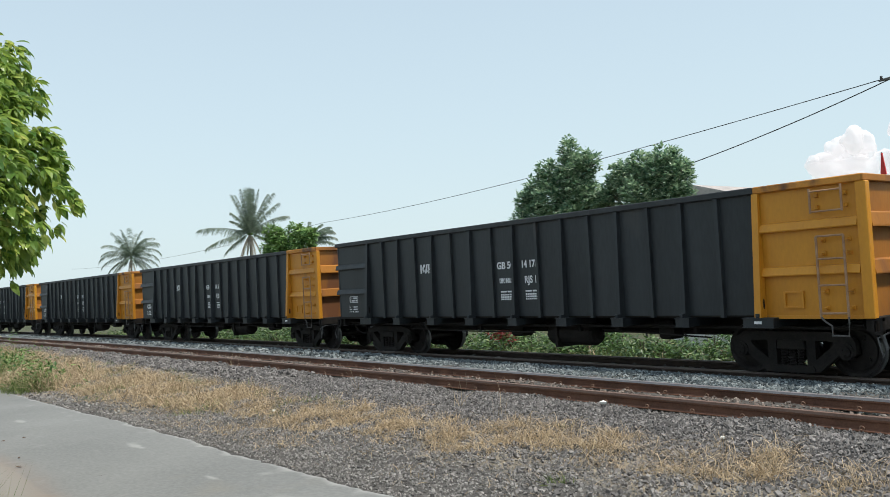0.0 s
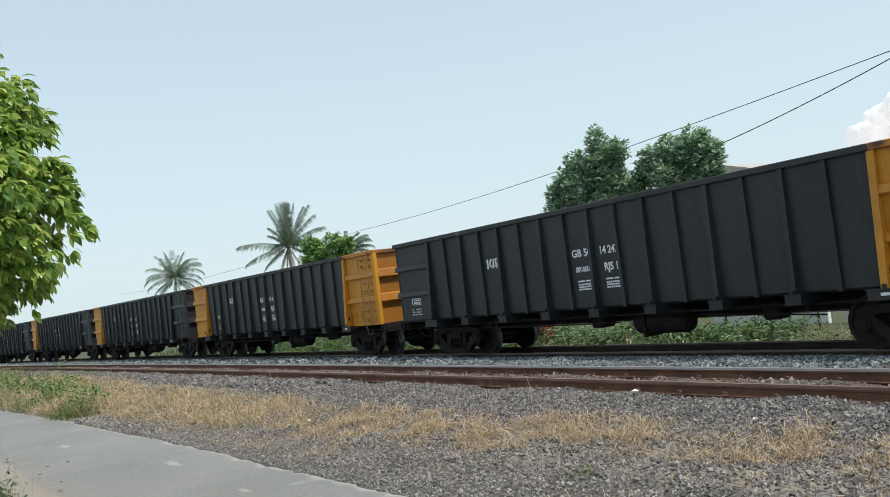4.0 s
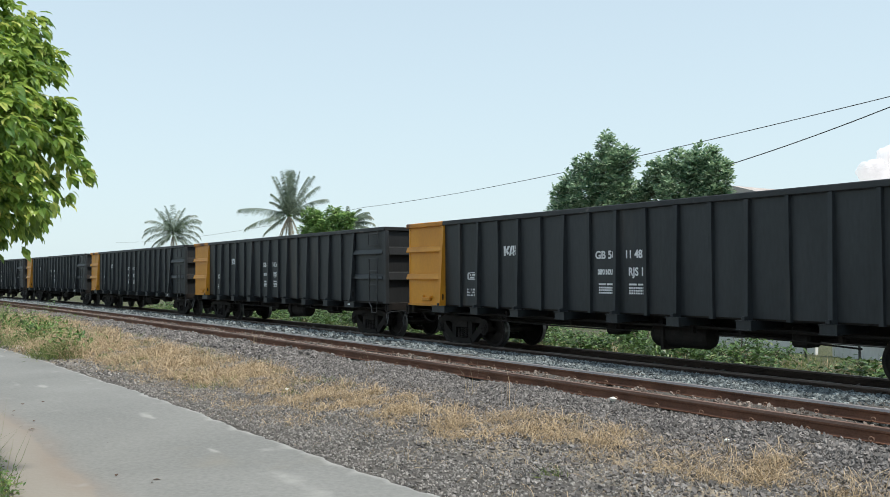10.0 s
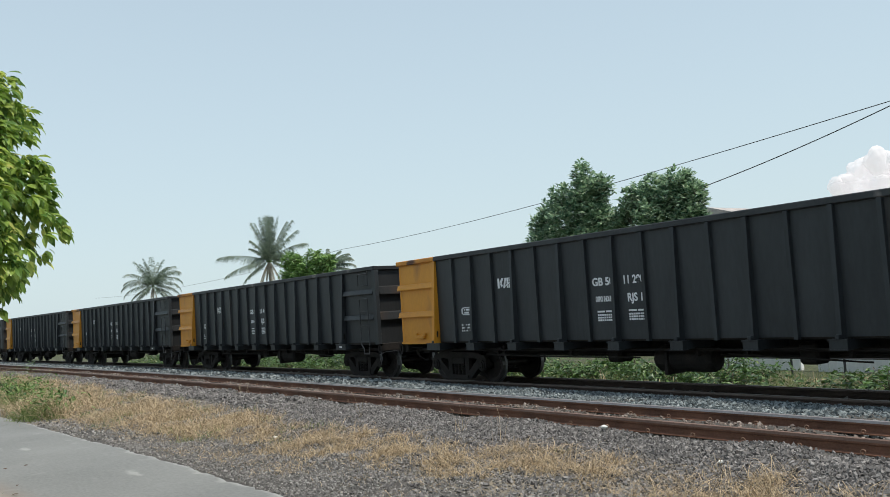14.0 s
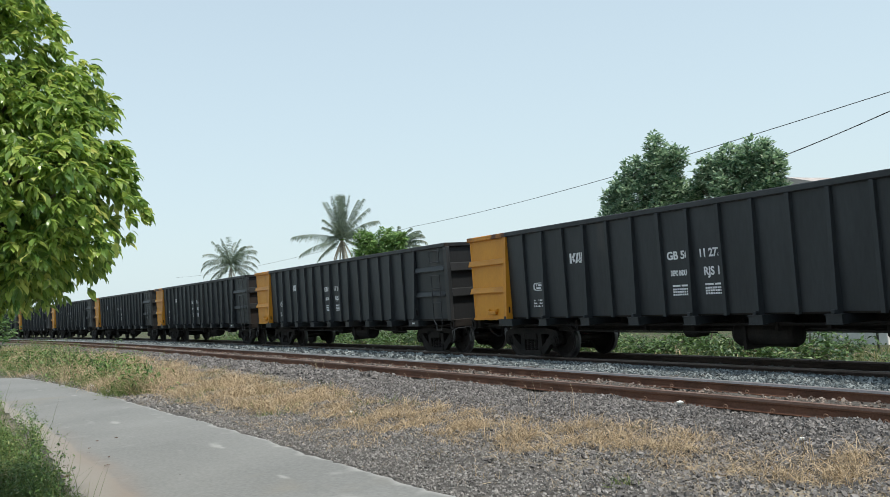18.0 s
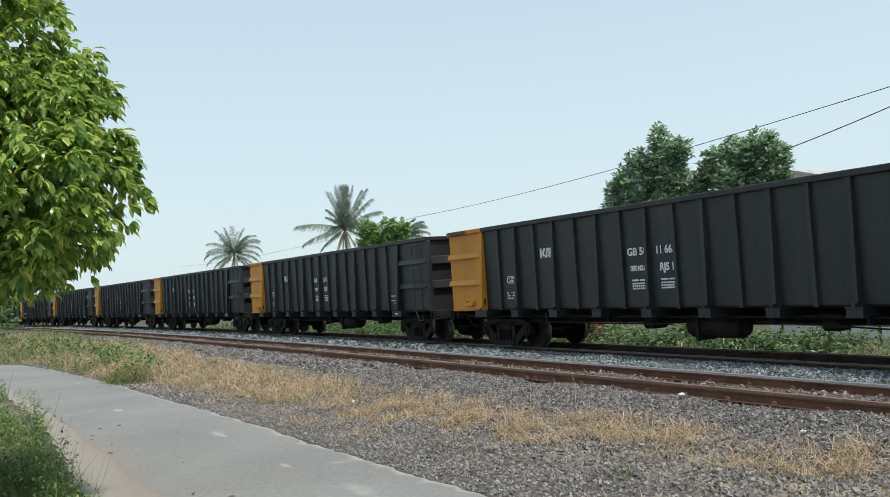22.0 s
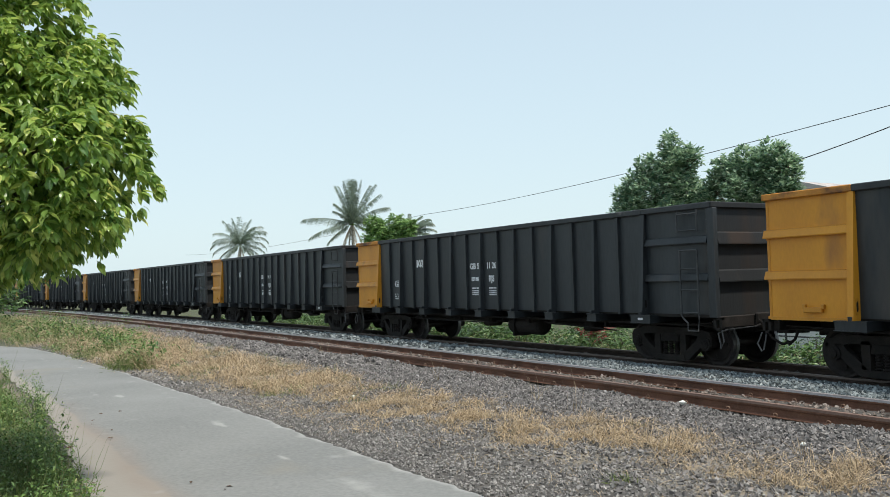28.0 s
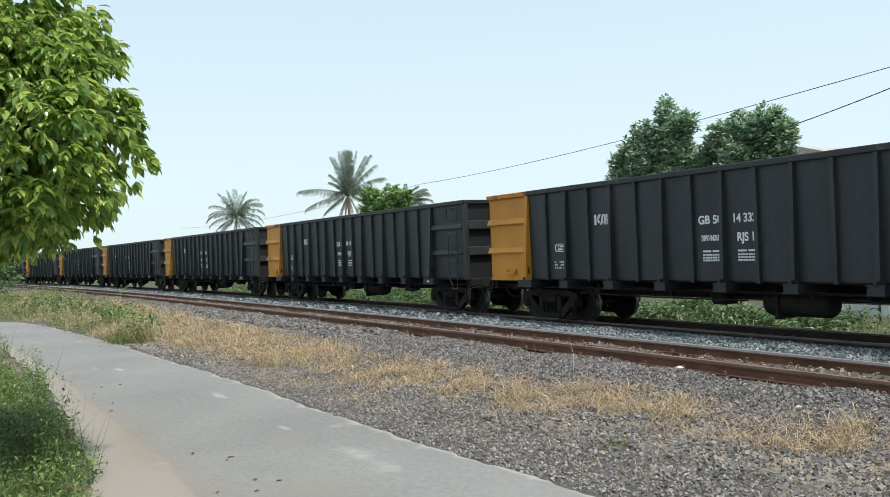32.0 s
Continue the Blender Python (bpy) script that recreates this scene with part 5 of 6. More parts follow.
# ---------- plants ----------
def crown(name, lobes, count, size, material, parent, droop=0.5, width=0.5, seed=1, depth=0.35, bunch=6):
    """Sprays of leaves through the outer shell of several rounded lobes: (x, y, z, rx, ry, rz)."""
    g = np.random.default_rng(seed)
    lobes = np.asarray(lobes, float)
    tips = count // bunch
    area = lobes[:, 3] * lobes[:, 5] + lobes[:, 4] * lobes[:, 5] + lobes[:, 3] * lobes[:, 4]
    pick = g.choice(len(lobes), tips * 3, p=area / area.sum())
    d = g.normal(size=(tips * 3, 3))
    d /= np.linalg.norm(d, axis=1)[:, None]
    rad = 1 - depth * g.random(tips * 3) ** 1.5 + 0.05 * g.normal(size=tips * 3)
    c = lobes[pick, :3] + d * lobes[pick, 3:] * rad[:, None]
    deep = np.zeros(len(c))
    for q in lobes:
        deep = np.maximum(deep, 1 - np.linalg.norm((c - q[:3]) / q[3:], axis=1))
    ok = deep < depth + 0.03
    c, d = c[ok][:tips], d[ok][:tips]
    n = len(c)
    c, d = np.repeat(c, bunch, 0), np.repeat(d, bunch, 0)
    k = np.tile(np.arange(bunch), n)
    base = np.repeat(g.uniform(0, 6.28, n), bunch)
    yaw = np.arctan2(d[:, 1], d[:, 0]) + ((k / bunch) - 0.5) * 3.6 + 0.35 * np.sin(base) + g.normal(size=len(c)) * 0.2
    pitch = droop + g.normal(size=len(c)) * 0.3 - 0.3 * d[:, 2]
    roll = g.normal(size=len(c)) * 0.35
    sz = size * (0.6 + 0.6 * g.random(len(c)))
    c = c + g.normal(size=c.shape) * size * 0.18
    m = poses(c, np.stack([roll, pitch, yaw], -1), np.stack([sz, sz * width * 1.8, sz], -1))
    ob = scatter(name, LEAF_V, LEAF_F, m, material)
    ob.parent = parent
    return ob


NEAR_V = [(0, 0, 0), (0.22, 0.19, 0.05), (0.22, 0, 0), (0.22, -0.19, 0.05), (0.55, 0.24, 0.05), (0.55, 0, -0.02), (0.55, -0.24, 0.05), (0.82, 0.13, -0.05), (0.82, 0, -0.09), (0.82, -0.13, -0.05), (1.0, 0, -0.20)]
NEAR_F = [(0, 2, 1), (0, 3, 2), (1, 2, 5, 4), (2, 3, 6, 5), (4, 5, 8, 7), (5, 6, 9, 8), (7, 8, 10), (8, 9, 10)]


def sprays(name, lobes, clumps, per, size, material, parent, seed, reach=0.24, bunch=6):
    """Clumps over the lobes' shells; each clump a dome of twig tips with a fan of hanging leaves."""
    g = np.random.default_rng(seed)
    lobes = np.asarray(lobes, float)
    area = lobes[:, 3] * lobes[:, 5] + lobes[:, 4] * lobes[:, 5] + lobes[:, 3] * lobes[:, 4]
    pick = g.choice(len(lobes), clumps * 4, p=area / area.sum())
    d = g.normal(size=(clumps * 4, 3))
    d /= np.linalg.norm(d, axis=1)[:, None]
    c = lobes[pick, :3] + d * lobes[pick, 3:] * (0.93 + 0.05 * g.normal(size=clumps * 4))[:, None]
    deep = np.zeros(len(c))
    for q in lobes:
        deep = np.maximum(deep, 1 - np.linalg.norm((c - q[:3]) / q[3:], axis=1))
    ok = deep < 0.28
    c, d = c[ok][:clumps], d[ok][:clumps]
    n = len(c)
    big = reach * (0.6 + 0.7 * g.random(n))
    # twig tips of each clump, on the outward and upper side
    e = g.normal(size=(n, per, 3)) + d[:, None, :] * 0.9 + np.array([0, 0, 0.55])
    e /= np.linalg.norm(e, axis=2)[:, :, None]
    tip = c[:, None, :] + e * big[:, None, None] * (0.55 + 0.5 * g.random((n, per)))[:, :, None]
    tip, e, dd = tip.reshape(-1, 3), e.reshape(-1, 3), np.repeat(d, per, 0)
    way = e * 0.6 + dd * 0.7
    head = np.repeat(np.arctan2(way[:, 1], way[:, 0]) + 0.3 * g.normal(size=len(way)), bunch)
    k = np.tile(np.arange(bunch), len(tip))
    total = len(head)
    fan = (k / (bunch - 1) - 0.5) * 2.5
    yaw = head + fan + 0.22 * g.normal(size=total)
    pitch = 0.66 + 0.32 * g.normal(size=total) - 0.35 * np.repeat(np.clip(e[:, 2], -0.5, 1), bunch)
    roll = -0.35 * fan + 0.25 * g.normal(size=total)
    sz = size * (0.65 + 0.55 * g.random(total))
    p = np.repeat(tip, bunch, 0) + g.normal(size=(total, 3)) * size * 0.12
    m = poses(p, np.stack([roll, pitch, yaw], -1), np.stack([sz, sz * (0.78 + 0.25 * g.random(total)), sz], -1))
    ob = scatter(name, NEAR_V, NEAR_F, m, material)
    ob.parent = parent
    return ob


def limb_tree(name, base, height, r, crown_lobes, leaf_count, leaf_size, leaf_mat, label, seed, droop=0.4, width=0.5, depth=0.35, category="tree", clumps=0):
    g = np.random.default_rng(seed)
    t = tagged(new(name), label, category)
    t.location = base
    bm = bmesh.new()
    pts = [(0.08 * math.sin(i * 1.7 + seed), 0.08 * math.cos(i * 1.3 + seed) - 0.08, height * i / 6) for i in range(7)]
    tube(bm, pts, r, 10, r * 0.55)
    part("trunk", bm, BARK, t)
    rel = [(l[0] - base[0], l[1] - base[1], l[2] - base[2], l[3], l[4], l[5]) for l in crown_lobes]
    for l in rel:
        a, b = Vector(pts[4]), Vector(l[:3])
        mid = (a + b) / 2 + Vector((0, 0, 0.15 * (b - a).length))
        part("limb", tube(bmesh.new(), [a, mid, b, b + (b - a) * 0.12], r * 0.42, 7, r * 0.08), BARK, t)
        for k in range(5):
            d = Vector(g.normal(size=3)).normalized()
            part("branch", tube(bmesh.new(), [mid.lerp(b, 0.5), b + Vector((d.x * l[3], d.y * l[4], d.z * l[5])) * 0.5, b + Vector((d.x * l[3], d.y * l[4], d.z * l[5])) * 0.85], r * 0.14, 5, r * 0.04), BARK, t)
    if clumps:
        sprays("crown", rel, clumps, 11, leaf_size, leaf_mat, t, seed)
        inner = [(l[0], l[1], l[2], l[3] * 0.72, l[4] * 0.72, l[5] * 0.72) for l in rel]
        crown("inner_foliage", inner, 7000, leaf_size * 1.3, leaf_mat, t, droop, width, seed + 50, 0.9)
        return t
    crown("crown", rel, leaf_count, leaf_size, leaf_mat, t, droop, width, seed, depth)
    inner = [(l[0], l[1], l[2], l[3] * 0.74, l[4] * 0.74, l[5] * 0.74) for l in rel]
    crown("inner_foliage", inner, leaf_count // 4, leaf_size * 1.2, leaf_mat, t, droop, width, seed + 50, 0.9)
    return t


def palm(base, height, frond, fronds, label, seed, lean=0.0, face=0.4):
    """A coconut palm; fronds: (turn in degrees, rise in degrees, length, how fast it bows)."""
    g = np.random.default_rng(seed)
    t = tagged(new("coconut_palm"), label, "palm tree")
    t.location = base
    part("trunk", tube(bmesh.new(), [(lean * (i / 8) ** 2, 0, height * i / 8) for i in range(9)], 0.2, 9, 0.12), BARK, t)
    top = Vector((lean, 0, height))
    for turn, up, far, bow in fronds:
        a, ang = face + radians(turn + 6 * g.normal()), radians(up)
        L = frond * far
        bm = bmesh.new()
        pts, p = [], top.copy()
        for k in range(11):
            pts.append(p.copy())
            p += Vector((math.cos(a) * math.cos(ang), math.sin(a) * math.cos(ang), math.sin(ang))) * L / 10
            ang -= bow * (0.05 + 0.17 * k / 10)
        tube(bm, pts, 0.045, 4, 0.01)
        side = Vector((-math.sin(a), math.cos(a), 0))
        for k in range(1, 95):
            u = 0.08 + 0.92 * k / 95
            if g.random() < 0.12:
                continue
            f = u * 10
            j = min(int(f), 9)
            q = pts[j].lerp(pts[j + 1], f - j)
            way = (pts[j + 1] - pts[j]).normalized()
            ln = L * 0.19 * (1 - 0.75 * abs(u - 0.35) ** 1.3) * (0.7 + 0.5 * g.random())
            for sg in (-1, 1):
                d = (side * sg * 0.62 + way * (0.55 + 0.3 * g.random()) + Vector((0, 0, -0.25 - 0.7 * g.random()))).normalized()
                w = way * 0.022
                tip = q + d * ln + Vector((0, 0, -0.35 * ln))
                m1, m2 = q + d * ln * 0.5 - w * 1.3, q + d * ln * 0.5 + w * 1.3
                vs = [bm.verts.new(x) for x in (q - w, m1, tip, m2, q + w)]
                bm.faces.new(vs)
        part("frond", bm, DEAD_FROND if up < -55 else LEAF_PALM, t, "dead hanging frond" if up < -55 else "")
    bm = bmesh.new()
    for k in range(7):
        d = Vector((math.cos(k * 0.9), math.sin(k * 0.9), -0.6)) * 0.28
        bmesh.ops.create_icosphere(bm, subdivisions=1, radius=0.13, matrix=Matrix.Translation(top + d))
    part("coconut_cluster", bm, LEAF_BUSH, t, "cluster of green coconuts")
    return t


limb_tree("tree", (-26.0, 26.0, -0.5), 4.6, 0.2, [(-25.35, 26, 7.05, 0.42, 0.45, 0.66), (-24.25, 26, 6.45, 0.45, 0.48, 0.56), (-25.1, 26, 6.2, 0.75, 0.8, 0.7), (-26.55, 26, 6.2, 0.62, 0.65, 0.75), (-27.5, 26, 5.6, 0.62, 0.65, 0.75), (-28.25, 26, 5.2, 0.48, 0.5, 0.65), (-24.3, 26, 4.9, 0.60, 0.6, 0.6), (-26.2, 26, 5.2, 1.15, 1.1, 1.1), (-24.75, 26, 5.3, 0.72, 0.75, 0.85), (-27.6, 26, 4.3, 1.1, 1.1, 0.9), (-25.2, 26, 4.2, 1.1, 1.1, 1.0)], 16000, 0.205, LEAF_FAR, "dense dark-green broadleaf tree with an uneven crown", 3, -0.25, 0.42, 0.5)
limb_tree("tree", (-21.2, 26.0, -0.5), 4.2, 0.18, [(-20.35, 26, 5.72, 0.70, 0.72, 0.80), (-19.75, 26, 5.25, 0.58, 0.6, 0.72), (-21.5, 26, 5.70, 0.66, 0.7, 0.74), (-22.5, 26, 5.60, 0.55, 0.6, 0.70), (-23.1, 26, 5.05, 0.42, 0.5, 0.58), (-23.6, 26, 4.75, 0.42, 0.45, 0.42), (-21.2, 26, 4.75, 1.25, 1.1, 1.0), (-19.9, 26, 4.45, 0.62, 0.7, 0.75)], 13000, 0.205, LEAF_FAR, "rounded dark-green broadleaf tree behind the line", 4, -0.25, 0.42, 0.5)
palm((-101.7, 45.6, 0), 9.6, 6.0, [(90, 89, 0.98, 0.05), (60, 86, 1.0, 0.08), (120, 85, 0.98, 0.08), (200, 82, 0.96, 0.10), (-10, 80, 0.96, 0.12), (300, 84, 0.92, 0.1), (175, 70, 0.92, 0.12), (165, 76, 0.88, 0.2), (0, 62, 1.02, 0.14), (12, 68, 0.96, 0.2), (-8, 52, 0.9, 0.3), (180, 46, 0.5, 0.5), (190, 58, 0.6, 0.4), (0, 36, 0.92, 0.55), (10, 22, 0.72, 0.5), (-10, 8, 0.66, 0.5), (180, 16, 1.12, 0.42), (186, -8, 0.98, 0.40), (172, -30, 0.72, 0.35), (250, 50, 0.7, 0.8), (300, 25, 0.7, 0.8), (60, 30, 0.7, 0.8), (130, 20, 0.7, 0.8), (-20, -20, 0.6, 0.5), (200, -58, 0.6, 0.25), (-20, -60, 0.6, 0.25), (270, -66, 0.55, 0.2), (150, -62, 0.55, 0.2), (230, -72, 0.5, 0.2), (310, -70, 0.55, 0.2)], "tall coconut palm with ragged upright fronds", 5, face=1.15)
palm((-200.1, 60.0, 0), 11.6, 7.4, [(90, 86, 0.95, 0.2), (200, 80, 0.92, 0.25), (20, 76, 0.92, 0.35), (180, 64, 0.98, 0.3), (0, 58, 1.05, 1.3), (10, 66, 1.05, 1.1), (170, 36, 0.95, 1.2), (8, 42, 1.05, 1.5), (190, 26, 1.05, 1.3), (-10, 24, 0.98, 1.4), (250, 40, 0.8, 1.2), (300, 42, 0.8, 1.2), (120, 50, 0.9, 1.0), (60, 50, 0.9, 1.0), (180, 6, 0.98, 1.0), (0, 4, 0.95, 1.0), (225, 66, 0.9, 0.6), (320, 64, 0.9, 0.9), (45, 62, 0.9, 0.9), (140, 60, 0.9, 0.7), (200, -25, 0.85, 0.6), (-15, -28, 0.85, 0.6), (180, -36, 0.8, 0.4), (0, -40, 0.8, 0.4), (160, -15, 0.9, 0.7), (22, -14, 0.9, 0.7), (195, 48, 1.0, 1.0), (-15, 52, 1.0, 1.2), (75, 70, 0.95, 0.5), (105, 72, 0.95, 0.5), (250, 0, 0.8, 0.8), (290, 0, 0.8, 0.8), (270, -60, 0.6, 0.3), (240, -64, 0.6, 0.3), (310, -62, 0.6, 0.3)], "distant coconut palm with drooping fronds", 6, face=1.28)
palm((-86.6, 46.0, 0), 7.2, 3.3, [(90, 80, 0.8, 0.3), (120, 70, 0.75, 0.5), (10, 70, 0.85, 0.7), (0, 56, 1.0, 0.9), (5, 42, 1.05, 0.9), (0, 28, 1.05, 0.9), (-10, 12, 1.0, 0.8), (200, 66, 0.8, 0.7), (180, 40, 0.8, 0.9), (250, 40, 0.8, 1), (300, 30, 0.8, 1), (340, 46, 1.0, 0.9), (60, 30, 0.8, 1), (30, 50, 1.0, 0.8)], "young coconut palm beside a leafy tree", 8, face=1.05)
limb_tree("tree", (-84.5, 42.0, 0), 5.2, 0.25, [(-87.7, 42, 8.35, 0.95, 1.0, 1.15), (-86.3, 42, 7.9, 0.9, 0.9, 1.0), (-81.9, 42, 8.15, 0.95, 1.0, 0.95), (-79.8, 42, 7.55, 0.8, 0.9, 0.85), (-90.0, 42, 6.9, 0.55, 0.6, 0.55), (-84.0, 42, 6.9, 1.1, 1.2, 1.0), (-86.5, 42, 6.2, 1.6, 1.4, 1.3), (-80.5, 42, 6.2, 1.3, 1.3, 1.2), (-78.6, 42, 7.5, 0.65, 0.7, 0.75)], 6000, 0.42, LEAF_LIGHT, "light-green leafy tree beside the palms", 7, 0.1)
limb_tree("tree", (-9.1, -0.75, -0.02), 2.5, 0.12, [(-8.5, 0.14, 3.05, 1.06, 1.12, 1.05), (-7.6, 0.64, 2.64, 0.68, 0.68, 0.54), (-8.4, 0.50, 3.60, 0.80, 0.76, 0.68), (-8.6, 0.14, 4.15, 0.88, 0.80, 0.72), (-8.9, -0.75, 3.4, 1.2, 1.2, 1.3), (-8.2, 0.18, 2.42, 0.72, 0.76, 0.36), (-7.7, 0.84, 3.00, 0.44, 0.44, 0.46), (-8.6, -0.6, 2.35, 0.8, 0.8, 0.5), (-8.5, -0.28, 2.02, 0.60, 0.60, 0.32), (-9.3, -0.10, 2.05, 0.5, 0.5, 0.28), (-8.7, -0.7, 4.4, 0.9, 0.8, 0.7)], 0, 0.116, LEAF_NEAR, "leafy broadleaf tree with drooping glossy leaves over the lane", 9, 0.7, 0.5, 0.3, clumps=640)


# ---------- pole, wires ----------
def utility_pole(base, height):
    t = tagged(new("utility_pole"), "grey utility pole behind the train", "utility pole")
    t.location = base
    part("shaft", tube(bmesh.new(), [(0, 0, 0), (0, 0, height)], 0.125, 12, 0.085), WOODPOLE, t)
    part("cross_arm", soften(box(bmesh.new(), -0.6, 0.6, -0.045, 0.045, height - 0.18, height - 0.10), 0.01), WOODPOLE, t)
    for x in (-0.5, 0.5):
        bm = lathe(bmesh.new(), [(0.03, 0), (0.06, 0.03), (0.04, 0.07), (0.06, 0.11), (0.03, 0.14)], 10, "Z")
        for v in bm.verts:
            v.co += Vector((x, 0, height - 0.10))
        part("insulator", bm, CABLE, t)
    return t


def wire(a, b, sag, r=0.02):
    a, b = Vector(a), Vector(b)
    pts = [a.lerp(b, k / 24) - Vector((0, 0, sag * 4 * (k / 24) * (1 - k / 24))) for k in range(25)]
    o = part("overhead_wire", tube(bmesh.new(), pts, r, 5), CABLE)
    return tagged(o, "dark overhead power wire", "wire", "overhead wires")


utility_pole((-15.23, 34.0, -0.45), 9.45)
wire((-15.23, 34, 8.93), (-79.0, 44.0, 8.9), 0.55)
wire((-79.0, 44.0, 8.9), (-213, 50, 9.8), 1.0)
wire((-15.23, 34, 8.88), (-30.0, 33.0, 6.0), 0.30, 0.024)


# ---------- the fence along the lane ----------
def fence():
    t = tagged(new("sheet_fence"), "stained white sheet fence on a mossy concrete base", "fence")
    a, b = Vector((-5.0, -0.14, 0)), Vector((-21.0, 0.28, 0))
    way = (b - a).normalized()
    turn = math.degrees(math.atan2(way.y, way.x))
    t.matrix_basis = pose(a.x, a.y, 0, 0, 0, turn)
    L = (b - a).length
    part("base_wall", soften(box(bmesh.new(), 0, L, -0.10, 0.14, -0.1, 0.30), 0.015), surface("mossy_concrete", (0.05, 0.05, 0.035), (0.16, 0.15, 0.115), 0.95, 0, 3, 30, 0.5), t)
    first = None
    n = int(L / 0.8)
    for i in range(n):
        bm = bmesh.new()
        k = 8
        pts = [(0.79 * j / k, 0.009 * (1 if j % 2 else -1)) for j in range(k + 1)]
        lo = [bm.verts.new((x, y, 0.30)) for x, y in pts]
        hi = [bm.verts.new((x, y, 1.42)) for x, y in pts]
        lo2 = [bm.verts.new((x, y + 0.006, 0.30)) for x, y in pts]
        hi2 = [bm.verts.new((x, y + 0.006, 1.42)) for x, y in pts]
        for j in range(k):
            bm.faces.new((lo[j], lo[j + 1], hi[j + 1], hi[j]))
            bm.faces.new((lo2[j + 1], lo2[j], hi2[j], hi2[j + 1]))
            bm.faces.new((hi[j], hi[j + 1], hi2[j + 1], hi2[j]))
        if first is None:
            first = part("fence_sheet", bm, WHITEWALL, t)
        else:
            bm.free()
            again(first, pose(i * 0.8, 0.01 * math.sin(i * 2.1), 0.02 * math.sin(i * 1.3)))
    for i in range(0, n + 1, 3):
        part("fence_post", soften(box(bmesh.new(), i * 0.8 - 0.04, i * 0.8 + 0.04, 0.03, 0.11, -0.1, 1.46), 0.008), WHITEWALL, t)
    part("top_rail", soften(box(bmesh.new(), 0, L, 0.03, 0.07, 1.40, 1.46), 0.006), WHITEWALL, t)
    return t


fence()


def creeper(label, along, low, high, count, seed):
    """A thin climbing stem with small dark leaves, flat against the fence."""
    t = tagged(new("creeper"), label, "climbing plant")
    way = (Vector((-21.0, 0.28, 0)) - Vector((-5.0, -0.14, 0))).normalized()
    t.matrix_basis = Matrix.Translation(Vector((-5.0, -0.14, 0)) + way * along) @ Matrix.Rotation(math.atan2(way.y, way.x), 4, "Z")
    g = np.random.default_rng(seed)
    pts = [Vector((0.10 * math.sin(3 * u + seed) * (1 - 0.5 * u), -0.05, low + (high - low) * u)) for u in np.linspace(0, 1, 12)]
    part("stem", tube(bmesh.new(), pts, 0.010, 5, 0.004), BARK, t)
    u = g.random(count) ** 1.2 * 10.9
    where = np.array([pts[int(v)].lerp(pts[int(v) + 1], v - int(v)) for v in u]) + g.normal(size=(count, 3)) * [0.05, 0.012, 0.03]
    sz = 0.035 + 0.035 * g.random(count)
    o = scatter("leaves", LEAF_V, LEAF_F, poses(where, np.stack([1.2 + 0.4 * g.normal(size=count), 0.4 * g.normal(size=count), g.uniform(-3.1, 3.1, count)], -1), np.repeat(sz[:, None], 3, 1)), WEED_DARK)
    o.parent = t
    return t


creeper("thin dark creeper climbing the white sheet fence", 2.2, 0.10, 0.85, 130, 71)
creeper("dark creeper climbing a joint of the white fence", 6.4, 0.05, 0.75, 150, 72)
creeper("tall dark creeper on the white sheet fence", 12.6, 0.10, 1.34, 220, 73)


# ---------- behind the train ----------
def bush(name, label, x, y, r, h, seed, count=700, size=0.13, mat=None):
    t = tagged(new(name), label, "bush")
    t.location = (x, y, float(ground_z(y + x * x / 1666)) - 0.03)
    g = np.random.default_rng(seed)
    for k in range(5):
        d = g.normal(size=3) * r * 0.5
        part("stem", tube(bmesh.new(), [(0, 0, 0), (d[0] * 0.5, d[1] * 0.5, h * 0.5), (d[0], d[1], h * 0.85)], 0.015, 5, 0.006), BARK, t)
    lobes = [(g.normal() * r * 0.4, g.normal() * r * 0.4, h * (0.35 + 0.3 * g.random()), r * 0.7, r * 0.7, h * 0.42) for k in range(4)]
    crown("foliage", lobes, count, size, mat or LEAF_BUSH, t, 0.2, 0.5, seed, 0.7, 5)
    return t


gb = np.random.default_rng(33)
for i in range(20):
    x = -50 + i * 1.85 + gb.normal() * 0.5
    bush("bush", "leafy green bush behind the far track", x, 17.4 + gb.normal() * 0.7 - x * x / 1666, 0.6 + 0.4 * gb.random(), 0.7 + 0.45 * gb.random(), 100 + i)
for i in range(24):
    x = -38 + i * 1.45 + gb.normal() * 0.5
    bush("bush", "low leafy bush beside the far track", x, 15.4 + gb.normal() * 0.5 - x * x / 1666, 0.5 + 0.3 * gb.random(), 0.45 + 0.3 * gb.random(), 210 + i, 620, 0.13, WEED_DARK if i % 3 else LEAF_BUSH)
for i in range(2):
    x = -14.5 + i * 2.3 + gb.normal() * 0.5
    bush("bush", "low green shrub in front of a white wall", x, 17.8 + gb.normal() * 0.5, 0.45, 0.45 + 0.2 * gb.random(), 160 + i, 350, 0.10)
for i in range(9):
    bush("bush", "tall rank bush at the end of the lane", -38 - i * 3.2 + gb.normal(), -1.2 - i * 0.75 + gb.normal() * 0.6, 1.3, 1.9 + gb.random(), 180 + i, 1100, 0.2, WEED)
for k, (x, y, h) in enumerate(((-47.0, 0.9, 2.6), (-50.5, 1.9, 3.0), (-55.0, 1.0, 3.3), (-60.0, 2.0, 3.4), (-52.0, -0.6, 3.2))):
    bush("bush", "tall leafy thicket where the lane bends away", x, y, 1.5, h, 260 + k, 1500, 0.22, WEED_DARK if k % 2 else LEAF_BUSH)
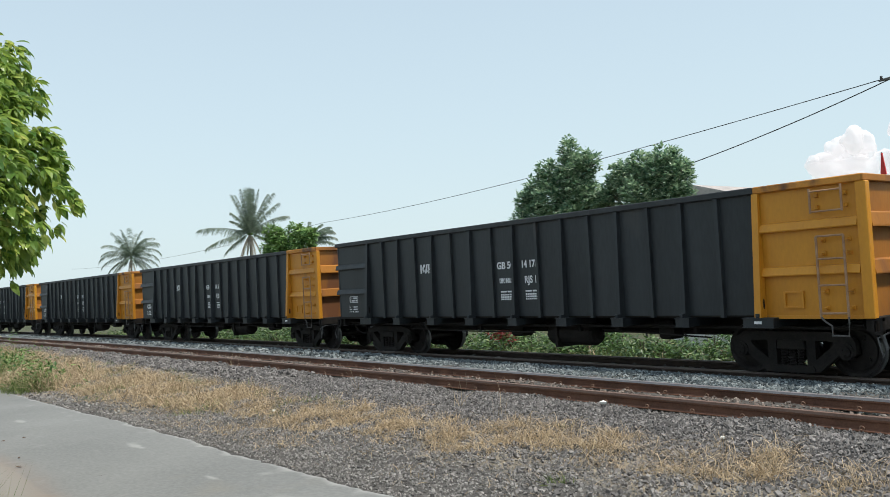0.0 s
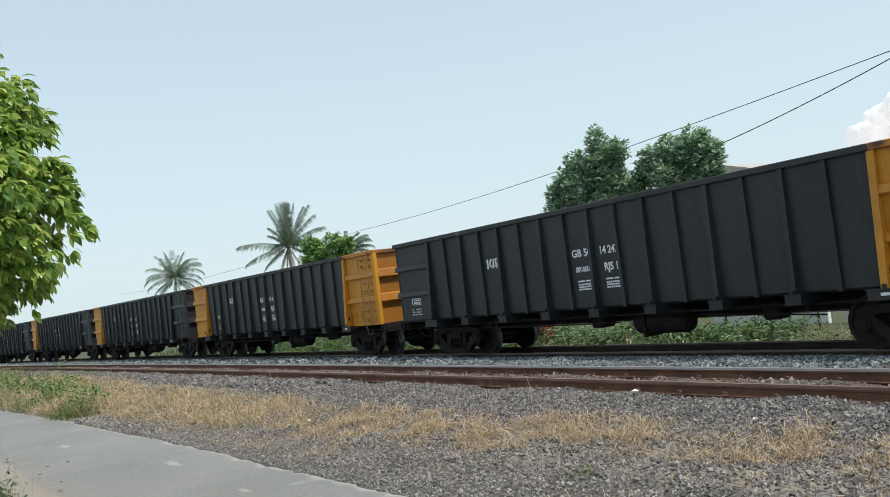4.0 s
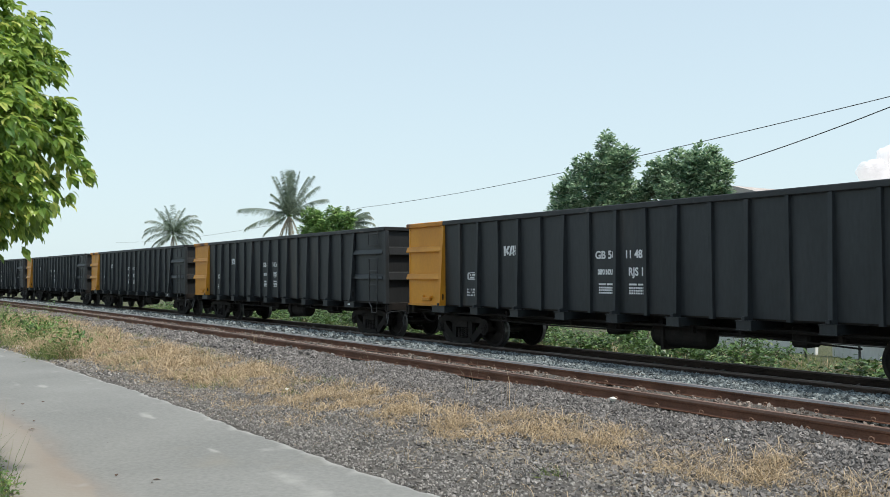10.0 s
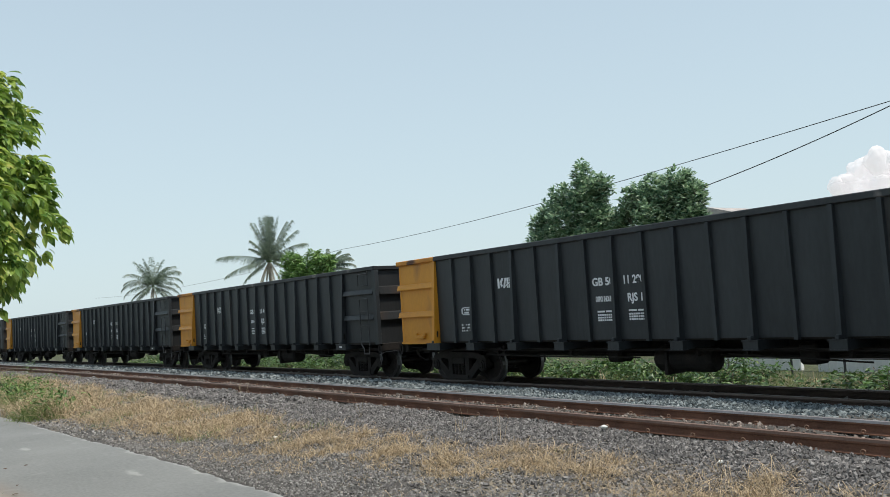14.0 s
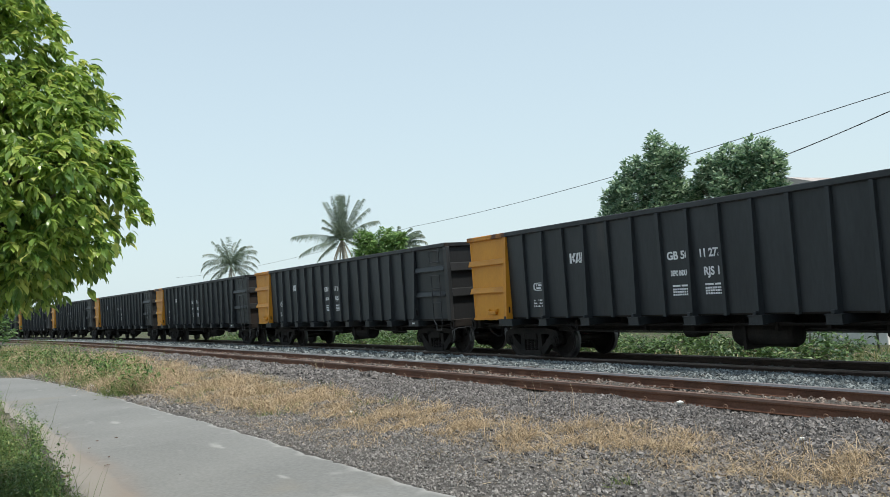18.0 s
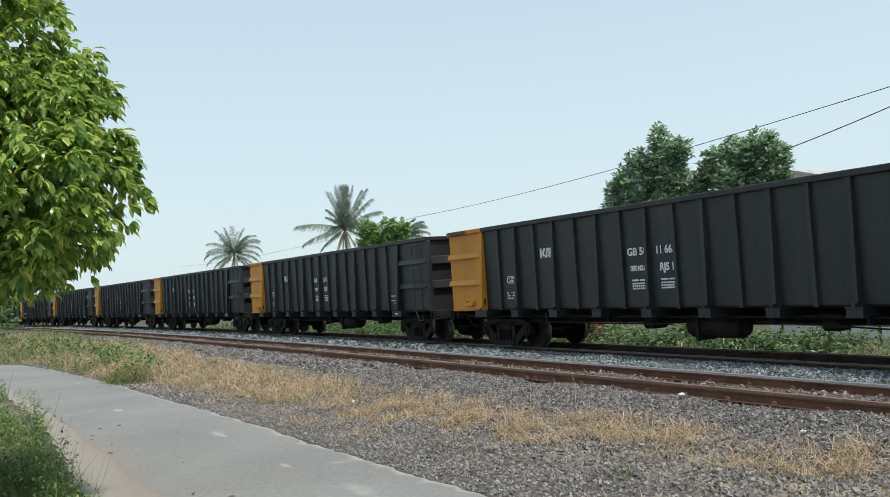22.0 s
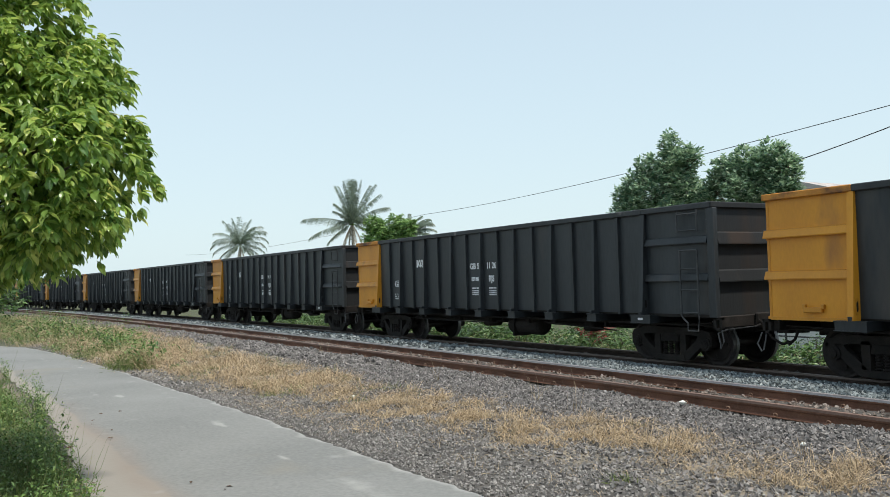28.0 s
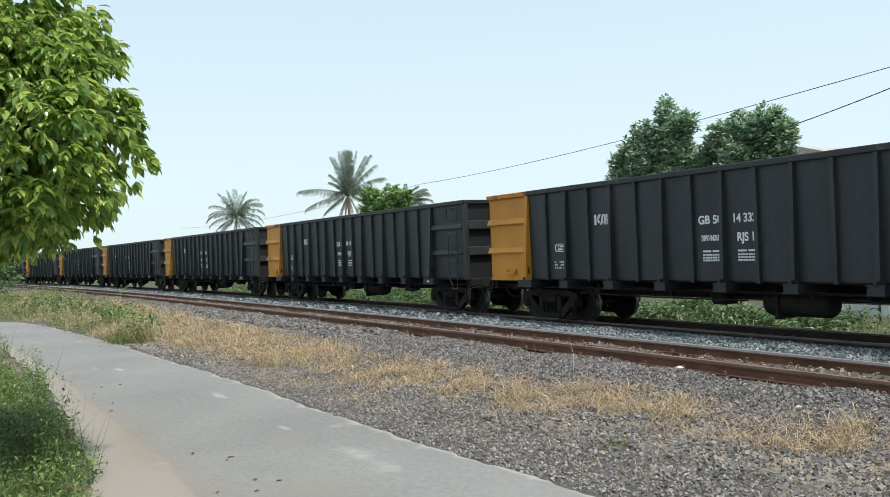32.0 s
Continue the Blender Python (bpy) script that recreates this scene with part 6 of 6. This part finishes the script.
RED_LEAF = foliage("red_leaf", (0.16, 0.02, 0.02), (0.32, 0.06, 0.05), 0.5, 0.3)
bush("red_bush", "red-leaved shrub among the green bushes", -19.0, 16.2, 0.6, 0.95, 141, 500, 0.12, RED_LEAF)


def low_wall(x0, x1, y, h):
    t = tagged(new("low_wall"), "whitewashed low wall behind the far track", "wall")
    t.location = (x0, y, -0.54)
    part("wall_body", soften(box(bmesh.new(), 0, x1 - x0, 0, 0.15, 0, h), 0.012), WALLPAINT, t)
    part("coping", soften(box(bmesh.new(), -0.03, x1 - x0 + 0.03, -0.03, 0.18, h, h + 0.06), 0.01), WALLPAINT, t)
    return t


low_wall(-16.6, -12.9, 21.0, 1.3)
low_wall(-12.3, -3.0, 20.8, 1.2)


def pipe_fence(x0, x1, y):
    t = tagged(new("pipe_fence"), "thin dark pipe fence in front of a white wall", "fence")
    t.location = (x0, y, -0.5)
    for k in range(int((x1 - x0) / 1.4) + 1):
        part("fence_post", tube(bmesh.new(), [(k * 1.4, 0, 0), (k * 1.4, 0, 0.95)], 0.03, 6), CABLE, t)
    for z in (0.45, 0.9):
        part("fence_pipe", tube(bmesh.new(), [(0, 0, z), (x1 - x0, 0, z)], 0.022, 6), CABLE, t)
    return t


pipe_fence(-16.5, -3.0, 19.6)


def house():
    t = tagged(new("house"), "plain house with a shallow pale roof behind the trees", "house")
    t.location = (-27.3, 33.0, -0.46)
    wall = surface("plaster", (0.45, 0.43, 0.38), (0.6, 0.57, 0.5), 0.9, 0, 1.5, 30, 0.1)
    roof = surface("pale_roof_sheet", (0.34, 0.30, 0.28), (0.52, 0.46, 0.42), 0.7, 0, 2, 20, 0.1)
    part("wall_body", box(bmesh.new(), 0, 7.5, 0, 6, 0, 4.75), wall, t)
    bm = bmesh.new()
    prism(bm, [(-0.5, 4.70), (8.0, 4.70), (8.0, 4.80), (3.4, 6.12), (3.1, 6.12), (-0.5, 4.82)], -0.5, 6.5)
    part("roof", bm, roof, t)
    return t


house()


def pennant():
    t = tagged(new("flag"), "small red pennant on a thin pole", "flag")
    t.location = (-14.1, 30, -0.47)
    part("staff", tube(bmesh.new(), [(0, 0, 0), (0, 0, 5.98)], 0.025, 6), WOODPOLE, t)
    bm = bmesh.new()
    prism(bm, [(0.0, 5.96), (0.03, 5.94), (0.13, 5.2), (0.0, 5.15), (-0.07, 5.25)], -0.03, 0.03)
    part("cloth", bm, surface("red_cloth", (0.5, 0.03, 0.03), (0.68, 0.06, 0.05), 0.8, 0, 6, 40, 0.1), t)
    return t


pennant()


# ---------- a cumulus bank on the horizon ----------
def cloud():
    m = bpy.data.materials.new("cloud_white")
    m.use_nodes = True
    n, l = m.node_tree.nodes, m.node_tree.links
    bs = n["Principled BSDF"]
    bs.inputs["Base Color"].default_value, bs.inputs["Roughness"].default_value = (0.40, 0.385, 0.385, 1), 1.0
    bs.inputs["Emission Color"].default_value, bs.inputs["Emission Strength"].default_value = (0.92, 0.92, 0.94, 1), 0.48
    # thins out into the haze towards its foot and its ragged edge
    tc, sep, span, clear, mix = n.new("ShaderNodeTexCoord"), n.new("ShaderNodeSeparateXYZ"), n.new("ShaderNodeMapRange"), n.new("ShaderNodeBsdfTransparent"), n.new("ShaderNodeMixShader")
    l.new(tc.outputs["Object"], sep.inputs[0])
    l.new(sep.outputs[2], span.inputs[0])
    span.inputs[1].default_value, span.inputs[2].default_value, span.inputs[3].default_value, span.inputs[4].default_value = 60.0, 165.0, 0.02, 0.75
    l.new(span.outputs[0], mix.inputs[0])
    l.new(clear.outputs[0], mix.inputs[1])
    l.new(bs.outputs[0], mix.inputs[2])
    l.new(mix.outputs[0], n["Material Output"].inputs[0])
    g = np.random.default_rng(5)
    bm = bmesh.new()
    for k in range(190):
        u = g.random()
        x = -530 + 420 * u
        top = np.interp(x, [-540, -525, -480, -450, -420, -380, -300, -130], [120, 142, 148, 160, 180, 178, 160, 110])
        z = top - 8 - (top - 40) * g.random() ** 1.3
        bmesh.ops.create_icosphere(bm, subdivisions=3, radius=7 + 11 * g.random(), matrix=Matrix.Translation((x, 1000 + g.normal() * 25, z)))
    for v in bm.verts:
        v.co += v.normal * 7 * noise.fractal(v.co * 0.06, 1.0, 2.0, 4)
    for f in bm.faces:
        f.smooth = True
    return tagged(part("cloud", bm, m), "white cumulus cloud low over the horizon", kind="structure")


cloud()


# ---------- motion ----------
def motions():
    times = [i * 0.5 for i in range(65)]
    for n, w, key in wagons:
        walk(w, [(t, wagon_pose(n, t)) for t in times])
    spin = [(i / 15.0, travelled(i / 15.0) * PITCH / 0.377) for i in range(481)]
    for n, w, key in wagons:
        for ws_ in wheelsets_of(w):
            p = ws_.location.copy()
            walk(ws_, [(t, Matrix.Translation(p) @ Matrix.Rotation(a, 4, "Y")) for t, a in spin])


motions()
